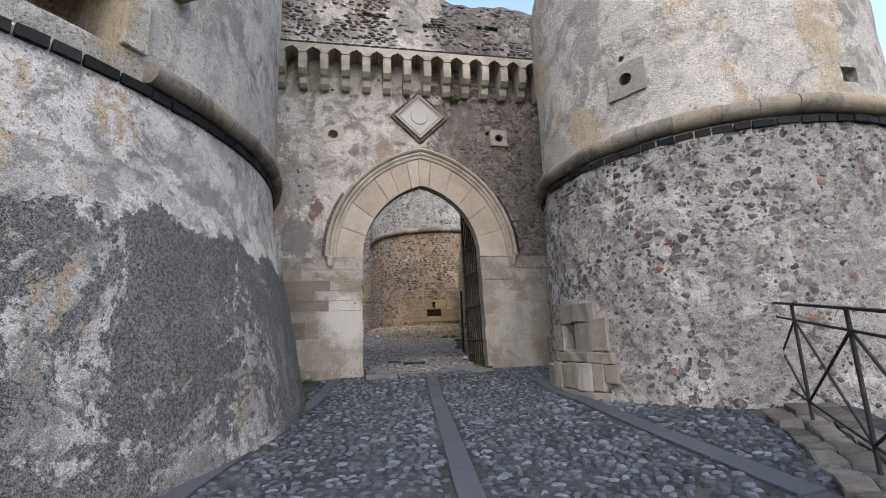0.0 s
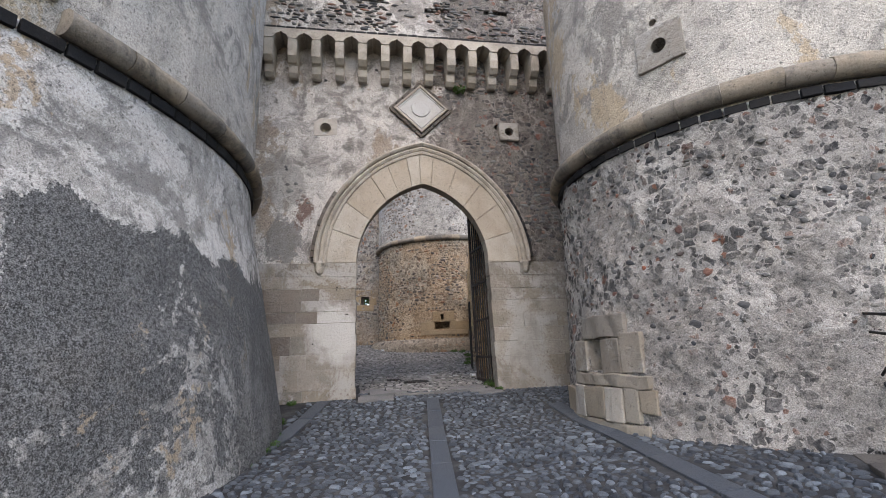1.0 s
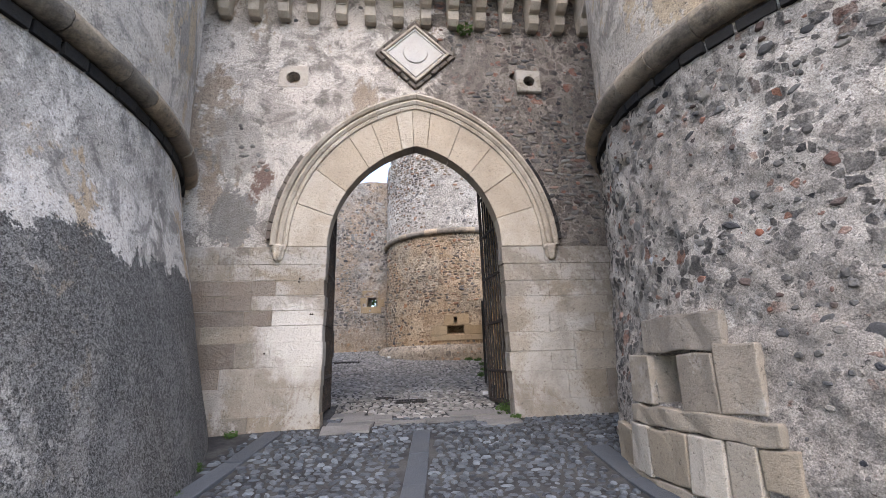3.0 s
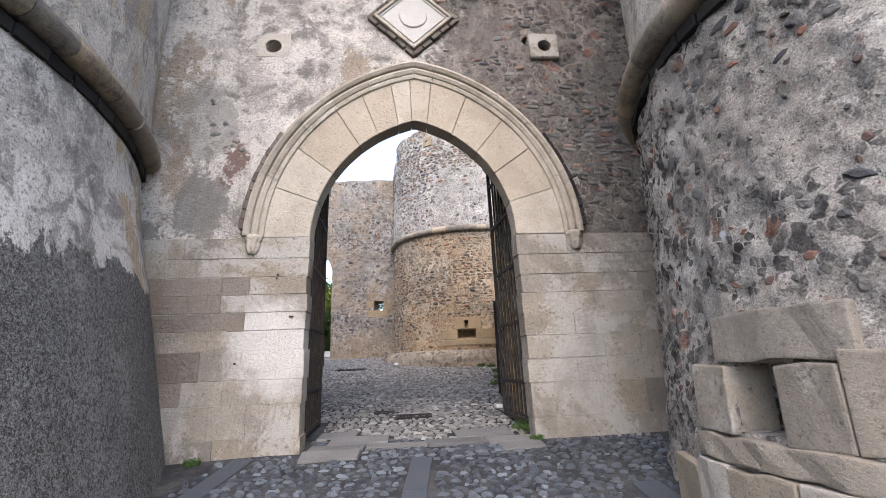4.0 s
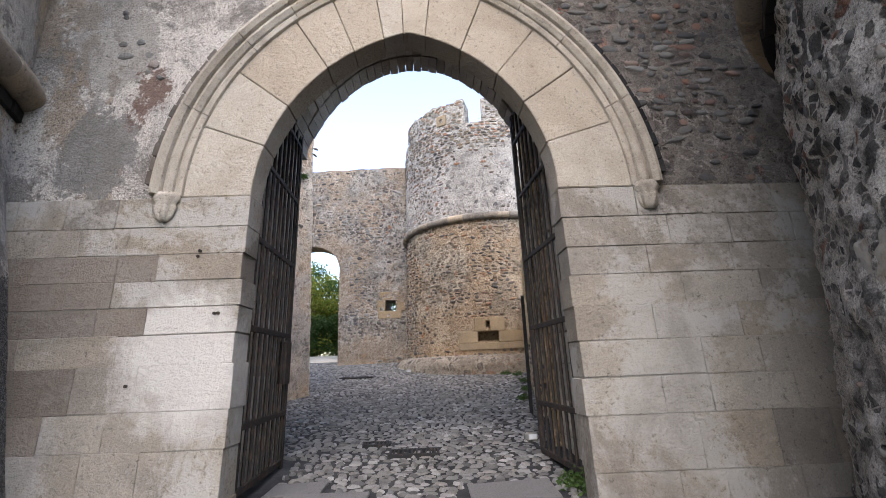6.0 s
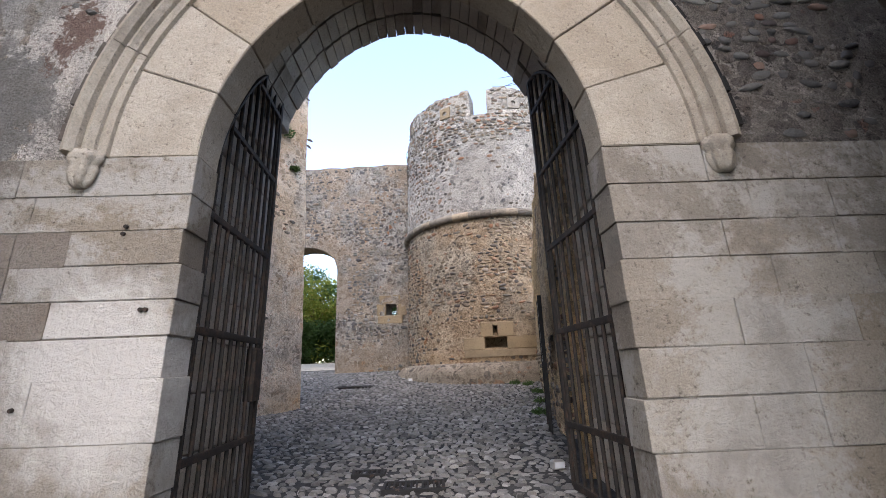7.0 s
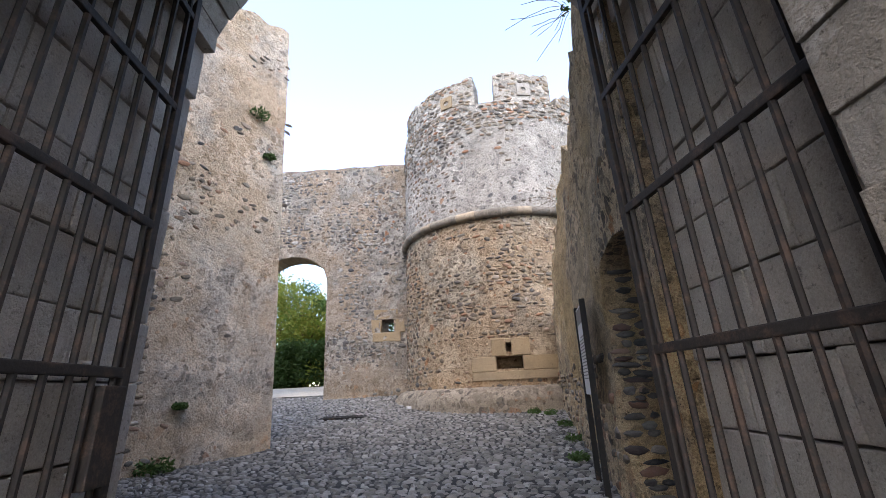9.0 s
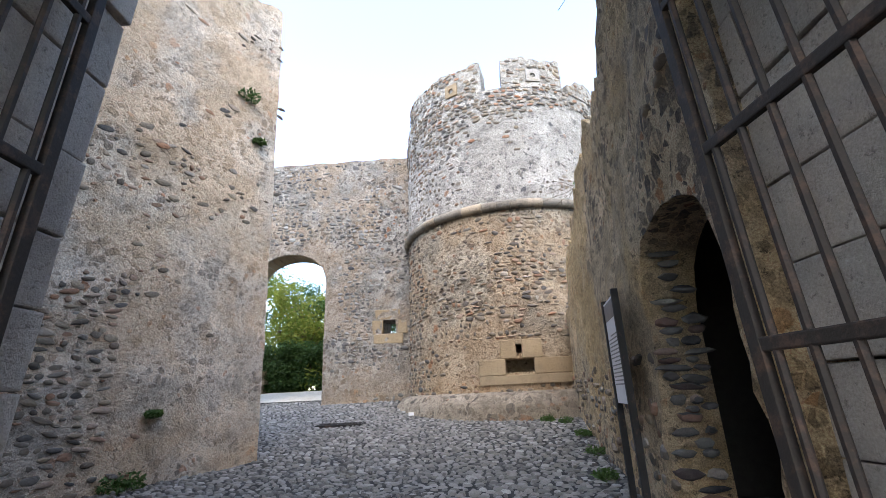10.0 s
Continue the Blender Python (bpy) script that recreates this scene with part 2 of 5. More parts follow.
M_LEFT = plaster_material("tower_plaster", (0.55, 0.515, 0.475), (0.42, 0.388, 0.352), (0.17, 0.16, 0.15), (0.42, 0.31, 0.20), line=2.75)
M_UPPER = plaster_material("upper_plaster", (0.49, 0.45, 0.397), (0.435, 0.395, 0.348), (0.205, 0.191, 0.175), (0.44, 0.345, 0.235))
M_GATEWALL = gate_wall_material()
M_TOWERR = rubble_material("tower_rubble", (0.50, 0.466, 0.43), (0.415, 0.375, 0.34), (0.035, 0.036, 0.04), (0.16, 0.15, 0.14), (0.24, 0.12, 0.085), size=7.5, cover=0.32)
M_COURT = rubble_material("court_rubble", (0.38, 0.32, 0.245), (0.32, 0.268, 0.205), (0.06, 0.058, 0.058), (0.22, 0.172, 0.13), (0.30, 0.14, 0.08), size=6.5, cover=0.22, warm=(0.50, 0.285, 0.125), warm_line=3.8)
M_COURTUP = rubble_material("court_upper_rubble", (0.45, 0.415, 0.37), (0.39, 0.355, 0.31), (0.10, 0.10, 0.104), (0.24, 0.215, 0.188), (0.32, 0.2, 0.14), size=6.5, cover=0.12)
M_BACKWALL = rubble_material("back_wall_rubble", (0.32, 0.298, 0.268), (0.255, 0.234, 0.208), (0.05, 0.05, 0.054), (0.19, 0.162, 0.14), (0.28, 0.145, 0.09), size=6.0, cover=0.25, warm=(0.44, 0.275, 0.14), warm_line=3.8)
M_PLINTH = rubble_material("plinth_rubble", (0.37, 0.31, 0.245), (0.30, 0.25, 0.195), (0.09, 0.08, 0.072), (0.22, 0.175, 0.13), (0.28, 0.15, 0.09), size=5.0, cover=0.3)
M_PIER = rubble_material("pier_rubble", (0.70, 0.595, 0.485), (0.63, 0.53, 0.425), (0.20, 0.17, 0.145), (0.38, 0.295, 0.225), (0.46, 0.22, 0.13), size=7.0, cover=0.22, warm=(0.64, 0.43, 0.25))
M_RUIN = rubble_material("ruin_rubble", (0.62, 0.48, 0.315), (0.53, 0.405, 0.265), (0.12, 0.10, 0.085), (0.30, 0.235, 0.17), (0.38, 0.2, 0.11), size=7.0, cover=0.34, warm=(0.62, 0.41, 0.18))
M_ASHLAR = stone_material("sandstone", [(0.165, 0.143, 0.12), (0.225, 0.197, 0.165), (0.245, 0.218, 0.187), (0.225, 0.187, 0.146), (0.275, 0.245, 0.208), (0.245, 0.208, 0.168)], False, 22, 0.45, 0.85, (0.11, 0.094, 0.08), (0.34, 0.318, 0.29), (-2.31, 10.34, 1.98))
M_BROWNSTONE = stone_material("brown_sandstone", [(0.12, 0.098, 0.08), (0.175, 0.145, 0.12), (0.145, 0.114, 0.09)], False, 22, 0.5, 0.88, (0.21, 0.19, 0.168))
M_WARM = stone_material("ochre_sandstone", [(0.27, 0.2, 0.125), (0.31, 0.235, 0.15), (0.285, 0.22, 0.148)], False, 26, 0.5, 0.88, (0.16, 0.122, 0.085))
M_VOUSSOIR = stone_material("arch_stone", [(0.33, 0.283, 0.23), (0.38, 0.336, 0.282), (0.325, 0.272, 0.214), (0.355, 0.307, 0.25)], False, 22, 0.4, 0.85, (0.19, 0.15, 0.112))
M_MOULD = stone_material("moulding_stone", [(0.34, 0.293, 0.238), (0.40, 0.355, 0.30)], False, 24, 0.6, 0.85, (0.14, 0.115, 0.092))
M_PASSAGE = stone_material("passage_stone", [(0.37, 0.33, 0.285), (0.49, 0.435, 0.375), (0.43, 0.375, 0.318)], False, 24, 0.4, 0.88, (0.19, 0.165, 0.145))
M_ROLL = stone_material("string_course_stone", [(0.17, 0.15, 0.127), (0.235, 0.2, 0.162), (0.36, 0.285, 0.20), (0.2, 0.172, 0.142)], False, 20, 0.85, 0.9, (0.06, 0.055, 0.05))
M_LAVA = stone_material("dark_lava_stone", [(0.012, 0.012, 0.013), (0.03, 0.028, 0.028), (0.02, 0.02, 0.022)], False, 40, 0.3, 0.8, (0.05, 0.046, 0.043))
M_DARKBRICK = stone_material("dark_brick", [(0.06, 0.052, 0.046), (0.12, 0.10, 0.085), (0.09, 0.07, 0.06)], False, 36, 0.5, 0.9, (0.2, 0.18, 0.155))
M_FIELD = stone_material("field_stone", [(0.03, 0.031, 0.036), (0.10, 0.097, 0.094), (0.05, 0.051, 0.056), (0.14, 0.132, 0.126), (0.07, 0.068, 0.067), (0.11, 0.106, 0.103), (0.16, 0.153, 0.146), (0.042, 0.042, 0.046), (0.22, 0.105, 0.075), (0.085, 0.08, 0.077), (0.28, 0.26, 0.235)], False, 36, 0.2, 0.82, (0.19, 0.18, 0.17))
M_FIELDS = stone_material("field_stones", [(0.03, 0.031, 0.036), (0.10, 0.097, 0.094), (0.05, 0.051, 0.056), (0.15, 0.142, 0.134), (0.07, 0.068, 0.067), (0.12, 0.116, 0.112), (0.19, 0.183, 0.174), (0.042, 0.042, 0.046), (0.21, 0.11, 0.08), (0.29, 0.27, 0.245)], True, 36, 0.35, 0.85, (0.22, 0.208, 0.195))
M_WARMSTONES = stone_material("court_stones", [(0.045, 0.044, 0.045), (0.20, 0.155, 0.115), (0.09, 0.08, 0.074), (0.27, 0.21, 0.15), (0.13, 0.105, 0.085), (0.27, 0.135, 0.08), (0.33, 0.285, 0.235), (0.065, 0.062, 0.061), (0.16, 0.14, 0.125)], True, 30, 0.4, 0.85, (0.33, 0.26, 0.18))
COBBLE_TONES = [(0.013, 0.016, 0.022), (0.045, 0.052, 0.062), (0.102, 0.115, 0.131), (0.024, 0.029, 0.037), (0.158, 0.179, 0.202), (0.037, 0.042, 0.051), (0.073, 0.083, 0.095), (0.018, 0.021, 0.026), (0.097, 0.11, 0.124)]
M_GREYSTONES = stone_material("grey_court_stones", [(0.05, 0.05, 0.054), (0.20, 0.188, 0.175), (0.10, 0.096, 0.094), (0.32, 0.31, 0.292), (0.15, 0.138, 0.128), (0.075, 0.074, 0.076), (0.26, 0.235, 0.205), (0.21, 0.15, 0.115)], True, 30, 0.3, 0.85, (0.14, 0.13, 0.12))
M_COBBLE = stone_material("cobble", COBBLE_TONES, False, 40, 0.3, 0.6, (0.05, 0.051, 0.054))
M_COBBLES = stone_material("cobbles", COBBLE_TONES, True, 40, 0.3, 0.6, (0.05, 0.051, 0.054))
M_COURTCOBBLES = stone_material("court_cobbles", [(0.05, 0.049, 0.048), (0.16, 0.153, 0.145), (0.25, 0.24, 0.228), (0.09, 0.087, 0.085), (0.33, 0.32, 0.305), (0.13, 0.125, 0.12), (0.21, 0.195, 0.178), (0.07, 0.068, 0.067)], True, 40, 0.35, 0.65, (0.15, 0.142, 0.132))
M_SLAB = stone_material("paving_slab", [(0.038, 0.045, 0.055), (0.066, 0.075, 0.088), (0.05, 0.058, 0.07)], False, 45, 0.25, 0.65, (0.10, 0.098, 0.097))
M_FLAG = stone_material("flagstone", [(0.10, 0.099, 0.098), (0.17, 0.163, 0.155), (0.135, 0.13, 0.126)], False, 40, 0.4, 0.75, (0.06, 0.058, 0.057))


def ground_material():
    n = Nodes("ground_earth")
    fine = n.noise(45, 5, 0.75)
    med = n.noise(3, 5, 0.65)
    c = n.mix(n.ramp(med, (0.4, 0.0), (0.62, 1.0)), (0.03, 0.031, 0.033), (0.07, 0.07, 0.07))
    c = n.mix(n.ramp(fine, (0.35, 0.7), (0.55, 0.0)), c, (0.035, 0.033, 0.031))
    return n.done(c, 0.95, n.calc("ADD", fine, med), 0.7, 0.02)


def iron_material(name, base, rust, amount):
    n = Nodes(name)
    a = n.noise(9, 6, 0.7)
    b = n.noise(70, 3, 0.6)
    c = n.mix(n.ramp(a, (0.5 - amount, 0.0), (0.62, 1.0)), base, rust)
    c = n.mix(n.ramp(b, (0.35, 0.4), (0.55, 0.0)), c, (0.02, 0.018, 0.016))
    return n.done(c, 0.75, n.calc("ADD", a, b), 0.5, 0.004, 0.35)


def plain_material(name, colour, rough=0.6, var=0.12, metal=0.0):
    n = Nodes(name)
    f = n.noise(14, 4, 0.65)
    c = n.mix(n.ramp(f, (0.35, 0.0), (0.65, 1.0)), tuple(v * (1 - var) for v in colour), tuple(min(1, v * (1 + var)) for v in colour))
    return n.done(c, rough, f, 0.15, 0.003, metal)


def leaf_material(name, tones):
    n = Nodes(name)
    stops = [(i / (len(tones) - 1), t) for i, t in enumerate(tones)]
    c = n.ramp(n.rand(True), *stops)
    mat = n.done(c, 0.55)
    n.bsdf.inputs["Transmission Weight"].default_value = 0.0
    n.bsdf.inputs["Subsurface Weight"].default_value = 0.0
    tr = n.t.nodes.new("ShaderNodeBsdfTranslucent")
    n.link(c, tr.inputs[0])
    mx = n.t.nodes.new("ShaderNodeMixShader")
    mx.inputs[0].default_value = 0.4
    n.link(n.bsdf.outputs[0], mx.inputs[1])
    n.link(tr.outputs[0], mx.inputs[2])
    n.link(mx.outputs[0], n.t.nodes["Material Output"].inputs[0])
    return mat


M_GROUND = ground_material()
M_IRON = iron_material("rusty_iron", (0.03, 0.025, 0.022), (0.075, 0.048, 0.036), 0.0)
M_RAIL = iron_material("painted_iron", (0.025, 0.024, 0.024), (0.07, 0.045, 0.035), -0.08)
# near-black tone paints the shade inside the doorway room and drains
M_SHADE = plain_material("cavity_shade_stone", (0.05, 0.045, 0.04), 0.95)
M_MORTAR = plain_material("white_mortar", (0.55, 0.52, 0.47), 0.95)
M_NICHE = stone_material("warm_niche_stone", [(0.20, 0.165, 0.125), (0.33, 0.30, 0.26), (0.245, 0.2, 0.148), (0.38, 0.35, 0.31), (0.225, 0.18, 0.13)], False, 26, 0.4, 0.88, (0.12, 0.10, 0.08))
M_PALESTONE = stone_material("pale_blue_stone", [(0.30, 0.315, 0.34), (0.36, 0.37, 0.39)], False, 26, 0.4, 0.7, (0.5, 0.51, 0.52))
M_REDBRICK = stone_material("red_brick", [(0.24, 0.10, 0.07), (0.30, 0.13, 0.085), (0.2, 0.09, 0.065)], False, 36, 0.4, 0.92, (0.12, 0.075, 0.06))
M_KERB = stone_material("kerb_stone", [(0.05, 0.046, 0.042), (0.12, 0.108, 0.095), (0.08, 0.072, 0.066), (0.16, 0.145, 0.125)], False, 26, 0.6, 0.92, (0.045, 0.043, 0.04))
M_JOINT = stone_material("joint_mortar", [(0.30, 0.27, 0.24), (0.34, 0.31, 0.275)], False, 30, 0.6, 0.95, (0.09, 0.078, 0.066))
M_MARBLE = stone_material("relief_marble", [(0.36, 0.342, 0.315), (0.40, 0.382, 0.358)], False, 30, 0.3, 0.75, (0.24, 0.208, 0.175))
M_SIGN = plain_material("sign_white", (0.62, 0.62, 0.64), 0.4, 0.04)
M_SIGNDARK = plain_material("sign_grey", (0.10, 0.10, 0.11), 0.4, 0.2)
M_LEAF = leaf_material("leaf_green", [(0.035, 0.068, 0.017), (0.065, 0.115, 0.027), (0.045, 0.09, 0.022)])
# brighter yellow-green copy of the leaf tones, with sunlight put into the colour
M_SUNLEAF = leaf_material("leaf_sunlit_yellow_green", [(0.10, 0.17, 0.025), (0.24, 0.26, 0.04), (0.15, 0.21, 0.03), (0.30, 0.27, 0.05)])
M_BARK = plain_material("bark", (0.12, 0.085, 0.055), 0.95, 0.3)
M_LAMP = plain_material("lamp_metal", (0.5, 0.48, 0.44), 0.35, 0.05, 0.8)


# ---------------------------------------------------------------- building helpers
def mesh_of(name, verts, faces, mat, smooth=False):
    me = bpy.data.meshes.new(name)
    me.from_pydata([tuple(v) for v in verts], [], faces)
    me.update()
    if smooth:
        me.shade_smooth()
        me.set_sharp_from_angle(angle=0.8)
    me.materials.append(mat)
    return me


def raw(name, verts, faces, mat, parent=None, label="", smooth=False):
    ob = new(name, mesh_of(name, verts, faces, mat, smooth))
    ob.parent = parent
    if label:
        ob["label"] = label
    return ob


def part(name, bm, material, parent, label="", smooth=False):
    me = bpy.data.meshes.new(name)
    bm.normal_update()
    bm.to_mesh(me)
    bm.free()
    if smooth:
        me.shade_smooth()
    me.materials.append(material)
    ob = new(name, me)
    ob.parent = parent
    if label:
        ob["label"] = label
    return ob


def thing(name, label, category, group="", kind="", at=None):
    ob = new(name)
    ob.empty_display_size = 0.2
    if at is not None:
        ob.matrix_basis = at
    return tagged(ob, label, category, group, kind)


def box(bm, x0, x1, y0, y1, z0, z1, bevel=0.0, m=None):
    r = bmesh.ops.create_cube(bm, size=1, matrix=Matrix.LocRotScale(((x0 + x1) / 2, (y0 + y1) / 2, (z0 + z1) / 2), None, (x1 - x0, y1 - y0, z1 - z0)))
    vs = r["verts"]
    if bevel:
        es = list({e for v in vs for e in v.link_edges})
        b = bmesh.ops.bevel(bm, geom=es, offset=bevel, segments=1, affect="EDGES")
        vs = list({v for f in b["faces"] for v in f.verts} | {v for v in vs if v.is_valid})
    if m is not None:
        bmesh.ops.transform(bm, matrix=m, verts=vs)
    return vs


def boxes(*args, bevel=0.0, m=None):
    bm = bmesh.new()
    for a in args:
        box(bm, *a, bevel=bevel, m=m)
    return bm


def rod(bm, a, b, r, seg=8):
    a, b = Vector(a), Vector(b)
    q = (b - a).to_track_quat("Z", "Y").to_matrix().to_4x4()
    bmesh.ops.create_cone(bm, cap_ends=True, segments=seg, radius1=r, radius2=r, depth=(b - a).length, matrix=Matrix.Translation((a + b) / 2) @ q)


def rods(pairs, r, seg=8):
    bm = bmesh.new()
    for a, b in pairs:
        rod(bm, a, b, r, seg)
    return bm


def rough_block(verts8, bevel, jitter, seed, cuts=1):
    """A worn stone block from its eight corners (bottom four, top four)."""
    rnd = random.Random(seed)
    bm = bmesh.new()
    vs = [bm.verts.new(Vector(v) + Vector([rnd.uniform(-jitter, jitter) for _ in range(3)])) for v in verts8]
    for f in ((3, 2, 1, 0), (4, 5, 6, 7), (0, 1, 5, 4), (1, 2, 6, 5), (2, 3, 7, 6), (3, 0, 4, 7)):
        bm.faces.new([vs[i] for i in f])
    bmesh.ops.bevel(bm, geom=bm.edges[:], offset=bevel, segments=2, affect="EDGES", profile=0.6)
    return bm


def cut(ob, cutters):
    """Cuts real openings through ob with closed meshes; the cutters are removed."""
    for c in cutters:
        md = ob.modifiers.new("opening", "BOOLEAN")
        md.operation = "DIFFERENCE"
        md.solver = "EXACT"
        md.object = c
    bpy.context.view_layer.update()
    me = bpy.data.meshes.new_from_object(ob.evaluated_get(bpy.context.evaluated_depsgraph_get()))
    old = ob.data
    ob.modifiers.clear()
    ob.data = me
    bpy.data.meshes.remove(old)
    for c in cutters:
        d = c.data
        bpy.data.objects.remove(c)
        bpy.data.meshes.remove(d)


def cutter_rod(a, b, r, seg=20, flat=1.0):
    bm = rods([(a, b)], r, seg)
    me = bpy.data.meshes.new("cutter")
    bm.to_mesh(me)
    bm.free()
    return new("cutter", me)


def cutter_box(m, sx, sy, sz):
    bm = boxes((-sx / 2, sx / 2, -sy / 2, sy / 2, -sz / 2, sz / 2))
    me = bpy.data.meshes.new("cutter")
    bm.transform(m)
    bm.to_mesh(me)
    bm.free()
    return new("cutter", me)


def fbm(p, s, a):
    return a * noise.fractal(Vector(p) * s, 0.9, 2.1, 4)


def revolve(cx, cy, profile, seg=160, rough=0.02, cap=True, dz=0.14, pits=0.0, scale=1.3):
    """Closed round wall: profile rows of (radius, z) from below, finely divided, with an uneven face."""
    rows = []
    for (r0, z0), (r1, z1) in zip(profile, profile[1:]):
        k = max(1, round(abs(z1 - z0) / dz))
        rows += [(r0 + (r1 - r0) * i / k, z0 + (z1 - z0) * i / k) for i in range(k)]
    rows.append(profile[-1])
    verts, faces = [], []
    for r, z in rows:
        for i in range(seg):
            a = 2 * math.pi * i / seg
            p = Vector((cx + r * math.cos(a), cy + r * math.sin(a), z))
            d = fbm(p, scale, rough) + fbm(p, scale * 4, rough * 0.4)
            if pits:
                d += fbm(p, 7.0, pits) - 0.6 * pits * max(0.0, noise.noise(p * 5.0)) * 2
            verts.append((cx + (r + d) * math.cos(a), cy + (r + d) * math.sin(a), z))
    for j in range(len(rows) - 1):
        for i in range(seg):
            k = (i + 1) % seg
            faces.append((j * seg + i, j * seg + k, (j + 1) * seg + k, (j + 1) * seg + i))
    n = len(verts)
    verts += [(cx, cy, rows[0][1]), (cx, cy, rows[-1][1])]
    top = (len(rows) - 1) * seg
    for i in range(seg):
        k = (i + 1) % seg
        faces.append((n, k, i))
        faces.append((n + 1, top + i, top + k))
    return verts, faces


def panel(place, u0, u1, low, high, thick, step=0.14, rough=0.02, scale=1.4, batter=None):
    """A closed piece of wall between u0 and u1. low and high give its lower and upper edge; place(u, v, w) sets it in the world."""
    nu = max(1, math.ceil((u1 - u0) / step))
    hmax = max(high(u0 + (u1 - u0) * i / nu) - low(u0 + (u1 - u0) * i / nu) for i in range(nu + 1))
    nw = max(1, math.ceil(hmax / step))
    verts, faces = [], []
    for side in (0, 1):
        for i in range(nu + 1):
            u = u0 + (u1 - u0) * i / nu
            a, b = low(u), high(u)
            for j in range(nw + 1):
                w = a + (b - a) * j / nw
                d = 0.0
                if side == 0:
                    p = place(u, 0, w)
                    d = fbm(p, scale, rough) + fbm(p, scale * 4, rough * 0.4)
                verts.append(place(u, thick if side else d, w))
    st = nw + 1
    off = (nu + 1) * st
    for i in range(nu):
        for j in range(nw):
            a = i * st + j
            faces.append((a, a + st, a + st + 1, a + 1))
            faces.append((off + a, off + a + 1, off + a + st + 1, off + a + st))
        a = i * st
        faces.append((a, off + a, off + a + st, a + st))
        a = i * st + nw
        faces.append((a, a + st, off + a + st, off + a))
    for j in range(nw):
        faces.append((j, j + 1, off + j + 1, off + j))
        a = nu * st + j
        faces.append((a, off + a, off + a + 1, a + 1))
    return verts, faces


def merge(*meshes):
    verts, faces = [], []
    for v, f in meshes:
        o = len(verts)
        verts += list(v)
        faces += [tuple(i + o for i in q) for q in f]
    return verts, faces


def lump(rnd, n=8):
    """A rounded stone of unit size lying in the xy plane, with z as its height; returns points and faces."""
    ang = [2 * math.pi * (i + rnd.uniform(-0.25, 0.25)) / n for i in range(n)]
    rad = [0.5 * rnd.uniform(0.78, 1.05) for _ in range(n)]
    v = [(r * math.cos(a), r * math.sin(a), -0.35) for a, r in zip(ang, rad)]
    v += [(0.93 * r * math.cos(a), 0.93 * r * math.sin(a), 0.45 + rnd.uniform(-0.1, 0.1)) for a, r in zip(ang, rad)]
    v += [(0.6 * r * math.cos(a), 0.6 * r * math.sin(a), 0.9 + rnd.uniform(-0.12, 0.12)) for a, r in zip(ang, rad)]
    f = []
    for k in (0, n):
        f += [(k + i, k + (i + 1) % n, k + n + (i + 1) % n, k + n + i) for i in range(n)]
    f.append(tuple(range(2 * n, 3 * n)))
    return v, f


LUMPS = [lump(random.Random(100 + i), 7 + i % 3) for i in range(14)]


def lump_meshes(name, mat):
    return [mesh_of(name, v, f, mat, True) for v, f in LUMPS]


def frame_at(p, nrm, turn, sx, sy, sz):
    """Pose of a stone at p on a face with normal nrm: its length runs level, turned by some radians."""
    nz = Vector(nrm).normalized()
    tx = Vector((0, 0, 1)).cross(nz)
    if tx.length < 0.1:
        tx = Vector((1, 0, 0))
    tx.normalize()
    ty = nz.cross(tx)
    ca, sa = math.cos(turn), math.sin(turn)
    ax, ay = tx * ca + ty * sa, ty * ca - tx * sa
    m = Matrix((ax * sx, ay * sy, nz * sz)).transposed().to_4x4()
    m.translation = p
    return m


def stones_joined(name, poses, mat, parent, label, kind="stuff"):
    verts, faces = [], []
    for i, m in enumerate(poses):
        v, f = LUMPS[i % len(LUMPS)]
        o = len(verts)
        verts += [m @ Vector(p) for p in v]
        faces += [tuple(k + o for k in q) for q in f]
    ob = raw(name, verts, faces, mat, parent, label, True)
    if kind:
        ob["kind"] = kind
    return ob


def stones_single(name, poses, meshes, parent):
    for i, m in enumerate(poses):
        ob = new(name, meshes[i % len(meshes)])
        ob.parent = parent
        ob.matrix_basis = m


def scatter(u0, u1, w0, w1, su, sw, rnd, keep=1.0, mask=None):
    """Uneven rows of places with sizes, staggered like laid rubble."""
    out = []
    w = w0
    while w < w1:
        h = sw * rnd.uniform(0.7, 1.3)
        u = u0 + rnd.uniform(0, su)
        while u < u1:
            l = su * rnd.uniform(0.55, 1.5)
            if rnd.random() < keep:
                q = (u + l / 2, w + h / 2 + rnd.uniform(-0.2, 0.2) * h, l * rnd.uniform(0.8, 0.98), h * rnd.uniform(0.75, 0.98))
                if mask is None or mask(q[0], q[1]):
                    out.append(q)
            u += l
        w += h * 0.95
    return out


# ---------------------------------------------------------------- ground
GY = [-60, -6, 0, 8.4, 10.3, 12, 18, 22, 26.3, 30, 60, 400]
GZ = [-3.3, -0.3, 0, 0.43, 0.72, 0.8, 1.15, 1.58, 2.2, 2.5, 3.2, 6.0]


def gz(x, y):
    z = float(np.interp(y, GY, GZ))
    z += 0.06 * max(0.0, min(x, 5) - 1) * min(1.0, max(0.0, (10.5 - y) / 2))
    if y < 9:
        over = x - max(1.8, 4.7 - (6.45 - y) * 0.483) - 0.62
        z -= 2.2 * min(1.0, max(0.0, over / 0.3))
    return z


def ground_normal(x, y):
    e = 0.2
    return Vector((-(gz(x + e, y) - gz(x - e, y)) / (2 * e), -(gz(x, y + e) - gz(x, y - e)) / (2 * e), 1)).normalized()


